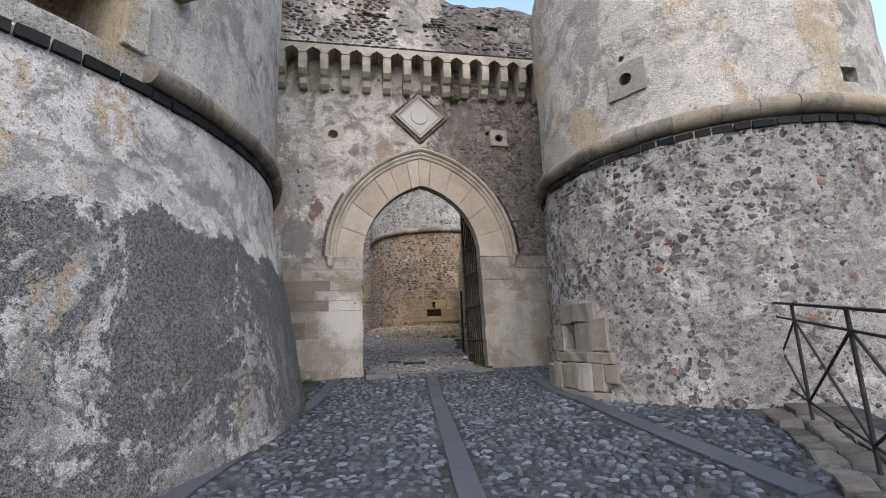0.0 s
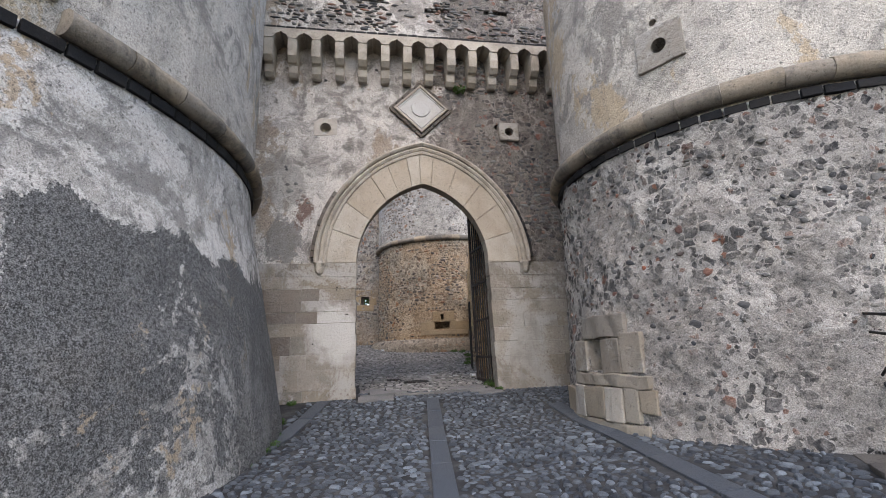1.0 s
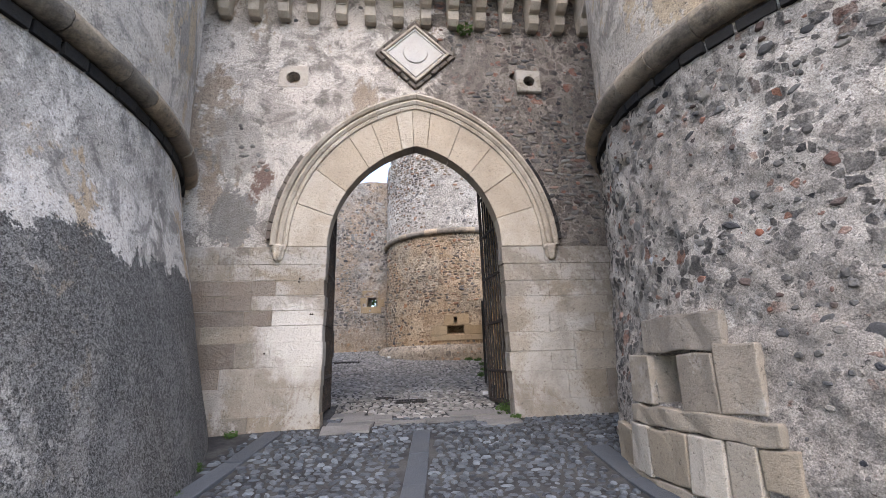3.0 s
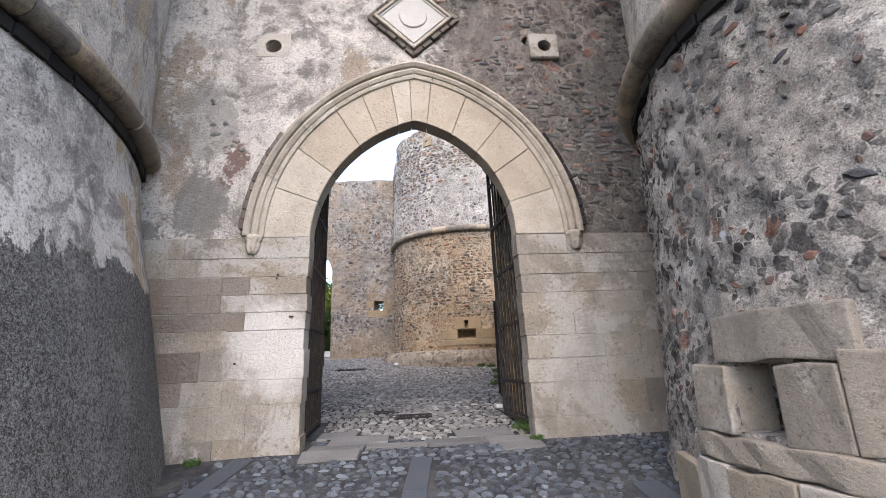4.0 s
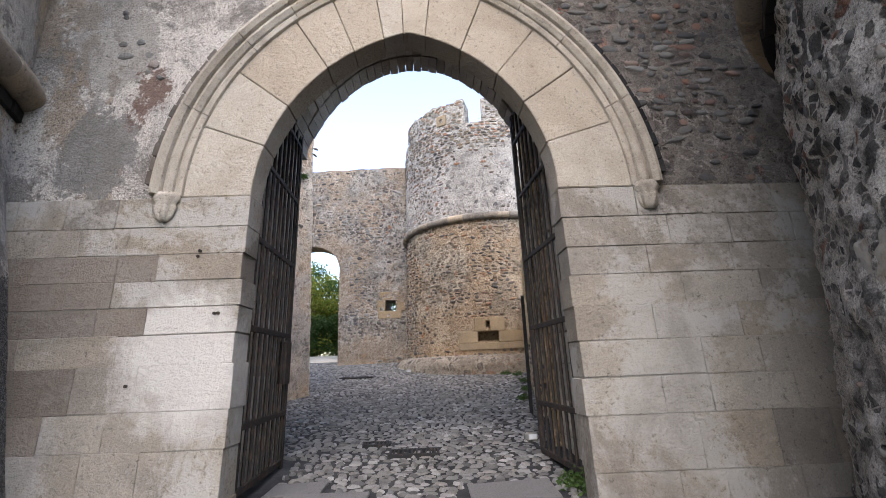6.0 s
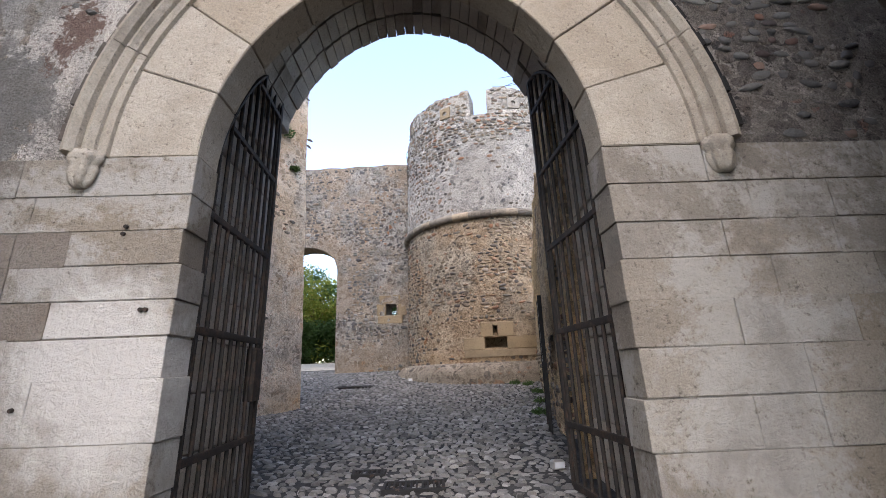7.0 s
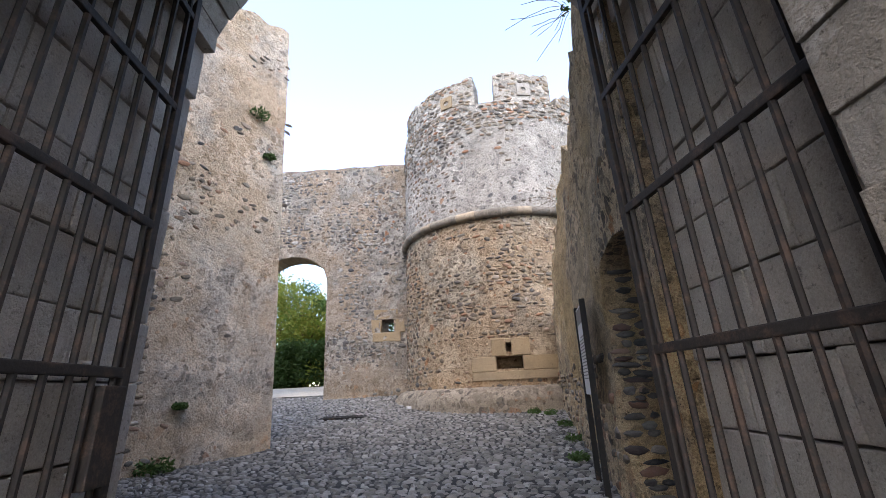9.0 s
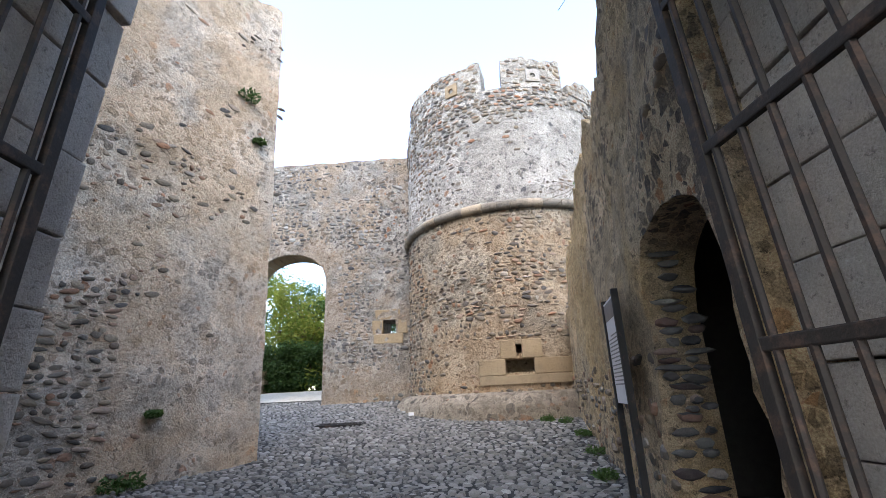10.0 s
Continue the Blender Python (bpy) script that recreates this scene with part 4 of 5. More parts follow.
# ---------------------------------------------------------------- court walls
def bp(u, v, w):
    """Back wall: u is the world's x, v to the rear."""
    return Vector((u - 0.12 * v, 24.9 + 0.12 * (u + 4.4) + v, w))


ARC_X, ARC_H, ARC_S, ARC_T = -8.10, 1.27, 6.0, 6.95
back_wall = thing("wall_back", "rubble courtyard wall with a stone archway", "wall", kind="structure")


def back_arch(u):
    return ARC_S + (ARC_T - ARC_S) * math.sqrt(max(0, 1 - ((u - ARC_X) / ARC_H) ** 2))


bw = []
for a, b, lo in ((-16, ARC_X - ARC_H, lambda u: 1.0), (ARC_X - ARC_H, ARC_X + ARC_H, back_arch), (ARC_X + ARC_H, -2.6, lambda u: 1.0)):
    v_, f_ = panel(bp, a, b, lo, lambda u: 10.40 + 0.02 * math.sin(u * 5), 1.0, rough=0.04)
    bw.append(raw("wall_body", v_, f_, M_BACKWALL, back_wall, "grey and brown rubble masonry", True))

# leaning corner building
PB = [Vector((-5.0, 18.35, 0)), Vector((-7.6, 13.75, 0))]
pd = (PB[0] - PB[1]).normalized()
pn = Vector((-pd.y, pd.x, 0))


def pp(u, v, w):
    """Corner building's face: u from the near end to the free corner; leans back with height."""
    p = PB[1] + pd * u + pn * (v + 0.012 * (w - 1)) - pd * 0.012 * (w - 1) * min(1.0, u / 5)
    return Vector((p.x, p.y, w))


corner = thing("corner_building", "tall leaning rubble building at the courtyard's edge", "building")
v_, f_ = panel(pp, -1.0, (PB[0] - PB[1]).length, lambda u: 0.5, lambda u: 10.75 + 0.12 * math.sin(u * 1.3) + 0.05 * math.sin(u * 9), 3.0, rough=0.05)
raw("wall", v_, f_, M_PIER, corner, "pinkish plaster worn back to rubble", True)

# ruined wall with a doorway
def rp(u, v, w):
    """Ruined wall: u is the world's y, v to the right."""
    return Vector((0.70 + v - 0.01 * (u - 16), u, w))


DY, DH, DS, DT = 14.0, 0.85, 2.75, 3.35


def door_arch(u):
    return DS + (DT - DS) * math.sqrt(max(0, 1 - ((u - DY) / DH) ** 2))


def ruin_top(u):
    return float(np.interp(u, [12.6, 14.0, 14.4, 15.4, 16.5, 17.8, 19.8, 21.5, 22.5], [6.6, 6.2, 5.7, 5.35, 5.5, 5.3, 4.95, 3.9, 3.2])) + 0.10 * math.sin(u * 7) + 0.07 * math.sin(u * 17)


ruin = thing("ruined_wall", "broken yellowish rubble wall with an arched doorway", "wall", kind="structure")
for a, b, lo in ((12.95, DY - DH, lambda u: 0.5), (DY - DH, DY + DH, door_arch), (DY + DH, 22.4, lambda u: 0.5)):
    v_, f_ = panel(lambda u, v, w: rp(u, v, w), a, b, lo, ruin_top, 0.42, rough=0.07, scale=1.1)
    f_ = [q[::-1] for q in f_]
    raw("wall_body", v_, f_, M_RUIN, ruin, "crumbling rubble and earth mortar", True)
# room behind the doorway; its unlit interior is painted near-black
room = thing("room_behind_doorway", "room behind the doorway, its shade put into near-black walls", "room", kind="structure")
part("room_wall", boxes((4.6, 4.7, 12.4, 16.2, 0.3, 4.0), (1.13, 4.7, 12.3, 12.4, 0.3, 4.0), (1.13, 4.7, 16.2, 16.3, 0.3, 4.0)), M_SHADE, room)
part("room_ceiling", boxes((1.13, 4.7, 12.3, 16.3, 4.0, 4.1)), M_SHADE, room)


# ---------------------------------------------------------------- ports and niches
def radial(c, deg, r, z):
    """Axes at a point of a round wall: x along it, y outwards."""
    a = radians(deg)
    return Matrix.Translation(tp(c, r, deg, z)) @ Matrix.Rotation(a - math.pi / 2, 4, "Z")


def curved_block(c, r0, r1, d0, d1, z0, z1, bevel=0.02, jitter=0.012, seed=0):
    rr = random.Random(seed)
    n = max(1, round(abs(d1 - d0) / 3))
    bm = bmesh.new()
    rings = []
    for i in range(n + 1):
        d = d0 + (d1 - d0) * i / n + rr.uniform(-0.1, 0.1)
        j = [rr.uniform(-jitter, jitter) for _ in range(4)]
        rings.append([bm.verts.new(tp(c, r, d, z)) for r, z in ((r1 + j[0], z0 + j[1]), (r0, z0 + j[1]), (r0, z1 + j[2]), (r1 + j[3], z1 + j[2]))])
    for p, q in zip(rings, rings[1:]):
        for i in range(4):
            bm.faces.new((p[i], q[i], q[(i + 1) % 4], p[(i + 1) % 4]))
    bm.faces.new(rings[0])
    bm.faces.new(rings[-1][::-1])
    bmesh.ops.recalc_face_normals(bm, faces=bm.faces[:])
    bmesh.ops.bevel(bm, geom=[e for e in bm.edges if e.calc_face_angle(0) > 0.7], offset=bevel, segments=2, affect="EDGES", profile=0.6)
    return bm


# niche at the foot of the rubble tower
cut(lower_r, [cutter_box(radial(RC, 195.6, 2.4, 1.43), 0.40, 2.8, 0.44)])
NICHE = [(189.6, 207.0, 1.66, 1.97, 0.05), (185.4, 191.9, 1.18, 1.65, 0.07), (199.0, 205.2, 1.19, 1.65, 0.06), (205.4, 211.4, 1.19, 1.72, 0.045), (184.6, 213.2, 1.01, 1.175, 0.075),
         (176.8, 184.0, 0.55, 0.93, 0.06), (184.2, 190.8, 0.55, 1.0, 0.07), (191.0, 199.8, 0.58, 1.0, 0.085), (200.0, 205.6, 0.58, 1.0, 0.08), (205.8, 210.0, 0.6, 1.0, 0.06), (210.2, 214.4, 0.72, 1.0, 0.05), (177.5, 212.0, 0.2, 0.56, 0.035)]
for k, (d0, d1, z0, z1, o) in enumerate(NICHE):
    ro = 3.235 - ((z0 + z1) / 2 - 0.4) * 0.075
    part("niche_stone", curved_block(RC, ro - 0.28, ro + o, d0, d1, z0, z1, 0.016, 0.018, seed=k), M_NICHE if k > 3 else M_ASHLAR, tower_r)
# blocked opening higher up, near the gate wall
part("niche_stone", curved_block(RC, 2.9, 3.09, 164.5, 173.0, 2.12, 2.42, 0.02, 0.012, 31), M_ASHLAR, tower_r)
part("niche_stone", curved_block(RC, 2.9, 3.075, 165.0, 171.8, 1.4, 2.11, 0.03, 0.014, 32), M_FLAG, tower_r, "smooth grey stone slab")

# larger stones and broken bricks set in the rubble tower
for k, (dg, z, l, h, turn, m) in enumerate([(193.1, 2.53, 0.17, 0.15, 0.3, M_PALESTONE), (176.9, 2.76, 0.15, 0.14, 0.2, M_FIELD), (177.3, 1.41, 0.20, 0.17, 0.0, M_FIELD),
                                            (210.8, 2.56, 0.12, 0.09, 0.5, M_REDBRICK), (177.2, 3.61, 0.05, 0.15, -0.2, M_REDBRICK), (227.0, 1.95, 0.22, 0.20, 0.3, M_FIELD),
                                            (230.1, 2.72, 0.10, 0.05, 0.2, M_REDBRICK), (213.5, 2.53, 0.08, 0.10, 0.1, M_REDBRICK), (235.7, 2.06, 0.22, 0.10, 0.0, M_FIELD),
                                            (234.8, 3.42, 0.12, 0.09, 0.4, M_FIELD), (178.4, 2.05, 0.09, 0.05, 0.0, M_REDBRICK), (173.8, 1.52, 0.16, 0.13, 0.6, M_FIELD),
                                            (184.3, 2.44, 0.14, 0.10, 0.1, M_FIELD)]):
    bm = bmesh.new()
    lv, lf = LUMPS[k % len(LUMPS)]
    lm = frame_at(tp(RC, float(np.interp(z, [0.4, 1.8, 3.0, 4.28], [3.20, 3.10, 3.05, 3.03])) + fbm(tp(RC, 3.1, dg, z), 1.3, 0.035), dg, z), tp(RC, 1, dg, 0) - tp(RC, 0, dg, 0), turn, l * 0.8, h * 0.8, 0.016)
    bv = [bm.verts.new(lm @ Vector(q)) for q in lv]
    for q in lf:
        bm.faces.new([bv[i] for i in q])
    part("brick" if m is M_REDBRICK else "stone", bm, m, tower_r, "", True)

# rusty iron stubs left in the jamb
for u, w in ((-1.88, 2.88), (-1.65, 2.37), (-2.32, 1.80), (-1.68, 2.37), (-1.87, 2.93)):
    part("iron_stub", rods([(gp(u, 0.05, w), gp(u, -0.022, w - 0.006))], 0.014, 7), M_IRON, gate_wall, "rusted iron stub")

# gun port of the rubble tower
cut(upper_r, [cutter_rod(tp(RC, 2.2, 225, 5.45), tp(RC, 3.6, 225, 5.55), 0.105), cutter_rod(tp(RC, 2.7, 224.3, 5.9), tp(RC, 3.6, 224.3, 5.93), 0.055, 7), cutter_box(radial(RC, 284, 3.0, 4.98), 0.28, 0.7, 0.24)])
gun = part("gun_port_stone", curved_block(RC, 2.85, 3.04, 219.0, 231.0, 5.22, 5.80), M_ASHLAR, tower_r, "square sandstone with a round hole")
cut(gun, [cutter_rod(tp(RC, 2.2, 225, 5.45), tp(RC, 3.6, 225, 5.55), 0.105)])

# embrasure of the plastered tower
cut(upper_l, [cutter_box(radial(LC, 332.6, 5.9, 5.15), 1.15, 2.4, 0.95)])
part("embrasure_stone", curved_block(LC, 5.6, 6.03, 338.3, 341.0, 4.74, 5.45), M_UPPER, tower_l, "pale dressed stone beside the embrasure")
part("stone_stub", curved_block(LC, 5.8, 6.35, 343.2, 345.0, 5.72, 5.98, 0.05), M_ROLL, tower_l, "broken projecting stone")

# gun slot of the courtyard tower
cut(lower_i, [cutter_box(radial(IC, 270, 3.4, 2.70), 0.66, 1.2, 0.30), cutter_box(radial(IC, 270, 3.4, 3.09), 0.13, 1.0, 0.22)])
for k, (d0, d1, z0, z1) in enumerate(((253.5, 264.4, 2.50, 2.86), (275.7, 290.5, 2.50, 2.86), (253.5, 290.5, 2.28, 2.49), (262.8, 268.7, 2.87, 3.30), (271.3, 279.0, 2.87, 3.30), (268.9, 271.1, 3.19, 3.30))):
    part("dressed_stone", curved_block(IC, 3.25, 3.465, d0, d1, z0, z1, 0.015, 0.005, k), M_WARM, tower_i)
for d, z, m in ((247.1, 10.76, M_WARM), (289.1, 10.8, M_ASHLAR)):
    ob = part("loophole_stone", curved_block(IC, 3.2, 3.40, d - 3.4, d + 3.4, z - 0.2, z + 0.22, 0.015, 0.005, 3), m, tower_i, "square stone with a round hole")
    cut(ob, [cutter_rod(tp(IC, 3.25, d, z), tp(IC, 3.8, d, z), 0.085, 12)])

# small square window of the back wall
cut(bw[2], [cutter_box(Matrix.Translation(bp(-4.66, 0.4, 4.29)), 0.46, 2.4, 0.44)])
for k, (a, b, z0, z1) in enumerate(((-5.15, -4.3, 4.52, 4.85), (-5.2, -4.25, 3.75, 4.06), (-5.25, -4.9, 4.07, 4.51), (-4.42, -4.1, 4.07, 4.51))):
    cs = [bp(a, -0.02, z0), bp(b, -0.02, z0), bp(b, 0.2, z0), bp(a, 0.2, z0)]
    part("dressed_stone", rough_block(cs + [Vector((c.x, c.y, z1)) for c in cs], 0.03, 0.02, k), M_WARM, back_wall)
# soffit stones of the far archway
for k in range(16):
    a0, a1 = math.pi * (k + 0.05) / 16, math.pi * (k + 0.95) / 16
    q = [(ARC_X + (ARC_H - 0.02 + o) * math.cos(a), ARC_S + (ARC_T - ARC_S - 0.02 + o) * math.sin(a)) for a, o in ((a1, 0), (a0, 0), (a0, 0.2), (a1, 0.2))]
    cs = [bp(u, 0.05, w) for u, w in q] + [bp(u, 0.9, w) for u, w in q]
    bm = rough_block(cs, 0.012, 0.008, k)
    bmesh.ops.recalc_face_normals(bm, faces=bm.faces[:])
    part("arch_stone", bm, M_WARM, back_wall)

# ---------------------------------------------------------------- gate leaves
def make_leaf(side):
    leaf = thing("gate_leaf", "open rusty iron bar gate leaf against the passage wall", "gate", "gate leaves")
    hinge, free = (Vector((1.52, 0.34)), Vector((1.40, 1.78))) if side > 0 else (Vector((-1.54, 0.34)), Vector((-1.58, 1.74)))

    def lp(s, d, w):
        q = hinge + (free - hinge) * s
        n = Vector((-(free - hinge).y, (free - hinge).x)).normalized() * side
        return gp(q.x - n.x * d * -1, q.y + n.y * d, w)

    def top(s):
        return 3.55 + 1.75 * math.sin(min(1, s) * math.pi / 2) ** 0.8

    LOW = 0.86
    for i in range(9):
        s = 0.06 + 0.88 * i / 8
        part("bar", rods([(lp(s, 0, LOW), lp(s, 0, top(s)))], 0.017, 6), M_IRON, leaf)
    for s, w in ((0.0, 0.03), (1.0, 0.028)):
        q = [lp(s - w / 1.3, -0.02, LOW - 0.05), lp(s + w / 1.3, -0.02, LOW - 0.05), lp(s + w / 1.3, 0.02, LOW - 0.05), lp(s - w / 1.3, 0.02, LOW - 0.05)]
        q += [Vector((p.x, p.y, top(s))) + GV * 0.06 * (top(s) - LOW) for p in q]
        bm = rough_block(q, 0.005, 0.001, s)
        bmesh.ops.recalc_face_normals(bm, faces=bm.faces[:])
        stile = part("stile", bm, M_IRON, leaf)
        if s == 0.0:
            hinge_stile = stile
    for k, w in enumerate((0.88, 1.40, 2.27, 3.15, 4.03, 4.85)):
        s0 = 0.0
        while top(s0) < w + 0.05 and s0 < 1:
            s0 += 0.02
        q = [lp(s0, -0.018, w - 0.028), lp(1.0, -0.018, w - 0.028), lp(1.0, 0.018, w - 0.028), lp(s0, 0.018, w - 0.028), lp(s0, -0.018, w + 0.028), lp(1.0, -0.018, w + 0.028), lp(1.0, 0.018, w + 0.028), lp(s0, 0.018, w + 0.028)]
        bm = rough_block(q, 0.008, 0.003, k + 7)
        bmesh.ops.recalc_face_normals(bm, faces=bm.faces[:])
        part("rail", bm, M_IRON, leaf)
    # curved head following the arch
    for i in range(10):
        a, b = i / 10, (i + 1) / 10
        part("head_bar", rods([(lp(a, 0, top(a)), lp(b, 0, top(b)))], 0.022, 6), M_IRON, leaf)
    if side < 0:
        q = [lp(0.86, -0.045, 1.72), lp(0.99, -0.045, 1.72), lp(0.99, 0.045, 1.72), lp(0.86, 0.045, 1.72), lp(0.86, -0.045, 2.2), lp(0.99, -0.045, 2.2), lp(0.99, 0.045, 2.2), lp(0.86, 0.045, 2.2)]
        bm = rough_block(q, 0.008, 0.002, 4)
        bmesh.ops.recalc_face_normals(bm, faces=bm.faces[:])
        plate = part("lock_plate", bm, M_IRON, leaf, "rusty lock plate")
        part("padlock", rods([(lp(0.80, -0.05, 2.31), lp(0.86, -0.05, 2.31)), (lp(0.86, -0.05, 2.31), lp(0.86, -0.05, 2.25))], 0.014, 8), M_LAMP, plate, "shiny steel padlock")
    for w in (1.1, 3.2):
        part("hinge", rods([(lp(-0.02, 0, w - 0.07), lp(-0.02, 0, w + 0.07)), (lp(-0.02, 0, w), gp(side * 1.73, 0.38, w))], 0.028, 8), M_IRON, hinge_stile)
    return leaf


make_leaf(-1)
make_leaf(1)

# ---------------------------------------------------------------- paving
def slab_strip(parent, pts, width, length, name="slab"):
    """Dark slabs end to end along a line of (x, y)."""
    rr = random.Random(int(width * 1000) + len(pts))
    line = [Vector(p) for p in pts]
    for a, b in zip(line, line[1:]):
        n = max(1, round((b - a).length / length))
        d = (b - a).normalized()
        s = Vector((-d.y, d.x)) * width / 2
        for i in range(n):
            p, q = a + (b - a) * (i + 0.01) / n, a + (b - a) * (i + 0.99) / n
            cs = [p - s, q - s, q + s, p + s]
            dz = rr.uniform(0.018, 0.03)
            bm = rough_block([Vector((c.x, c.y, gz(c.x, c.y) - 0.08)) for c in cs] + [Vector((c.x, c.y, gz(c.x, c.y) + dz)) for c in cs], 0.01, 0.004, rr.random())
            bmesh.ops.recalc_face_normals(bm, faces=bm.faces[:])
            part(name, bm, M_SLAB, parent)


paving = thing("road", "cobbled ramp with dark stone slab strips leading through the gate", "road", kind="structure")
STRIPS = [([(0.42, 1.0), (0.10, 4.6), (-0.14, 7.6), (-0.36, 10.15)], 0.23), ([(-2.42, 2.4), (-2.44, 5.0), (-2.42, 8.0), (-2.44, 10.15)], 0.24), ([(2.85, 1.6), (2.6, 3.55), (2.36, 5.3), (2.1, 7.5), (1.78, 9.4)], 0.24)]
for pts, wd in STRIPS:
    slab_strip(paving, pts, wd, 0.9)
# threshold flagstones
FLAGS = [(-1.40, -0.72, -0.05, 0.25), (-0.70, 0.05, -0.02, 0.22), (0.06, 0.78, -0.05, 0.25), (0.80, 1.42, -0.10, 0.22), (-1.2, -0.45, 0.28, 0.72), (0.45, 1.2, 0.3, 0.75), (-1.42, -0.9, 0.74, 1.1), (0.9, 1.4, -0.45, -0.12), (-1.42, -0.75, -0.35, -0.07)]
for k, (a, b, c, d) in enumerate(FLAGS):
    cs = [gp(a, c, SILL), gp(b, c, SILL), gp(b, d, SILL), gp(a, d, SILL)]
    bm = rough_block([Vector((q.x, q.y, gz(q.x, q.y) - 0.06)) for q in cs] + [Vector((q.x, q.y, gz(q.x, q.y) + 0.022 + 0.006 * (k % 3))) for q in cs], 0.012, 0.012, k)
    bmesh.ops.recalc_face_normals(bm, faces=bm.faces[:])
    part("flagstone", bm, M_FLAG, paving)


def in_strip(x, y):
    for pts, wd in STRIPS:
        for (x0, y0), (x1, y1) in zip(pts, pts[1:]):
            if y0 <= y <= y1 and abs(x - (x0 + (x1 - x0) * (y - y0) / (y1 - y0))) < wd / 2 + 0.045:
                return True
    d = Vector((x, y, 0)) - GO
    u, v = d.dot(GU), d.dot(GV)
    return any(a - 0.04 < u < b + 0.04 and c - 0.04 < v < e + 0.04 for a, b, c, e in FLAGS) or (abs(u) > 1.42 and -0.05 < v < 2.1)


def open_ground(x, y):
    if in_strip(x, y):
        return False
    if math.hypot(x - LC[0], y - LC[1]) < 6.68 or math.hypot(x - RC[0], y - RC[1]) < 3.02 or math.hypot(x - IC[0], y - IC[1]) < 3.85:
        return False
    d = Vector((x, y, 0)) - GO
    if d.dot(GV) > 2 and x > 0.72:
        return False
    if y > 12 and (Vector((x, y, 0)) - PB[1]).dot(pn) > 0 and (Vector((x, y, 0)) - PB[1]).dot(pd) < 5.3:
        return False
    if d.dot(GV) < 0 and x > 2.9 + 0.22 * (y - 3.4) + 0.25 and y < 6.4:
        return False
    return True


rnd = random.Random(21)
near, far, court = [], [], []
for x, y, l, h in scatter(-2.8, 5.0, 2.6, 11.0, 0.118, 0.078, rnd, 0.97, open_ground) + scatter(-9.5, 0.8, 11.0, 26.0, 0.135, 0.085, rnd, 0.97, open_ground):
    inside = y > 11.0
    up = rnd.uniform(0.016, 0.042) if inside else rnd.uniform(0.016, 0.038)
    m = frame_at((x, y, gz(x, y) - 0.004), ground_normal(x, y) + Vector((rnd.uniform(-0.1, 0.1), rnd.uniform(-0.1, 0.1), 0)), rnd.uniform(-0.5, 0.5), l, h, up)
    if -1.2 < x < 1.3 and 4.4 < y < 6.0 and len(near) < 300:
        near.append(m)
    else:
        (court if inside else far).append(m)
stones_joined("cobbles", far, M_COBBLES, paving, "grey river cobbles set in mortar")
stones_joined("cobbles", court, M_COURTCOBBLES, paving, "pale worn cobbles of the courtyard")

# drain grates
def grate(x, y, sx, sy, turn):
    t = thing("drain_grate", "dark iron drain grate set in the cobbles", "drain", "drain grates", at=Matrix.Translation((x, y, gz(x, y) + 0.03)) @ Matrix.Rotation(turn, 4, "Z") @ Matrix.Rotation(0.06, 4, "X"))
    part("frame", boxes((-sx, sx, -sy, -sy + 0.03, -0.05, 0.015), (-sx, sx, sy - 0.03, sy, -0.05, 0.015), (-sx, -sx + 0.03, -sy + 0.03, sy - 0.03, -0.05, 0.015), (sx - 0.03, sx, -sy + 0.03, sy - 0.03, -0.05, 0.015)), M_RAIL, t)
    n = int(2 * sx / 0.05)
    for i in range(1, n):
        xx = -sx + 2 * sx * i / n
        part("slat", boxes((xx - 0.009, xx + 0.009, -sy + 0.03, sy - 0.03, -0.03, 0.008)), M_RAIL, t)
    # near-black sheet painted for the drain's unlit depth
    part("pit", boxes((-sx + 0.02, sx - 0.02, -sy + 0.02, sy - 0.02, -0.055, -0.045)), M_SHADE, t)


grate(-0.90, 12.62, 0.30, 0.14, GA)
grate(-1.50, 13.05, 0.18, 0.10, GA)
grate(-4.85, 21.5, 0.55, 0.22, 0.1)

# small flood lamps on the ground
for x, y in ((0.50, 13.25), (-3.35, 22.35)):
    t = thing("ground_spotlight", "small pale metal flood lamp on the cobbles", "lamp", "ground lamps", at=Matrix.Translation((x, y, gz(x, y) + 0.02)) @ Matrix.Rotation(0.4, 4, "Z"))
    part("housing", boxes((-0.07, 0.07, -0.05, 0.05, 0.0, 0.09), bevel=0.015), M_LAMP, t)
    part("glass", boxes((-0.055, 0.055, -0.056, -0.0505, 0.015, 0.075)), M_SIGN, t)

# ---------------------------------------------------------------- railing on its low kerb
def rail_line(s):
    return Vector((4.57 - 2.08 * s, 6.61 - 4.59 * s))


kerb = thing("kerb_wall", "low worn stone kerb under the railing", "kerb")
rr = random.Random(8)
s = 0.0
d_ = (rail_line(1) - rail_line(0)).normalized()
nrm = Vector((d_.y, -d_.x))
if nrm.x > 0:
    nrm = -nrm
while s < 1.0:
    l = rr.uniform(0.035, 0.085)
    a, b = rail_line(s), rail_line(s + l - 0.003)
    for o0, o1 in ((0.12, 0.36 + rr.uniform(-0.05, 0.03)), (-0.12, 0.11), (-0.42, -0.13)):
        cs = [a + nrm * o0, b + nrm * o0, b + nrm * o1, a + nrm * o1]
        hh = rr.uniform(0.03, 0.065)
        bm = rough_block([Vector((c.x, c.y, gz(c.x, c.y) - 0.1)) for c in cs] + [Vector((c.x, c.y, gz(c.x, c.y) + hh)) for c in cs], 0.03, 0.028, rr.random())
        bmesh.ops.recalc_face_normals(bm, faces=bm.faces[:])
        part("kerb_stone", bm, M_KERB, kerb)
    s += l
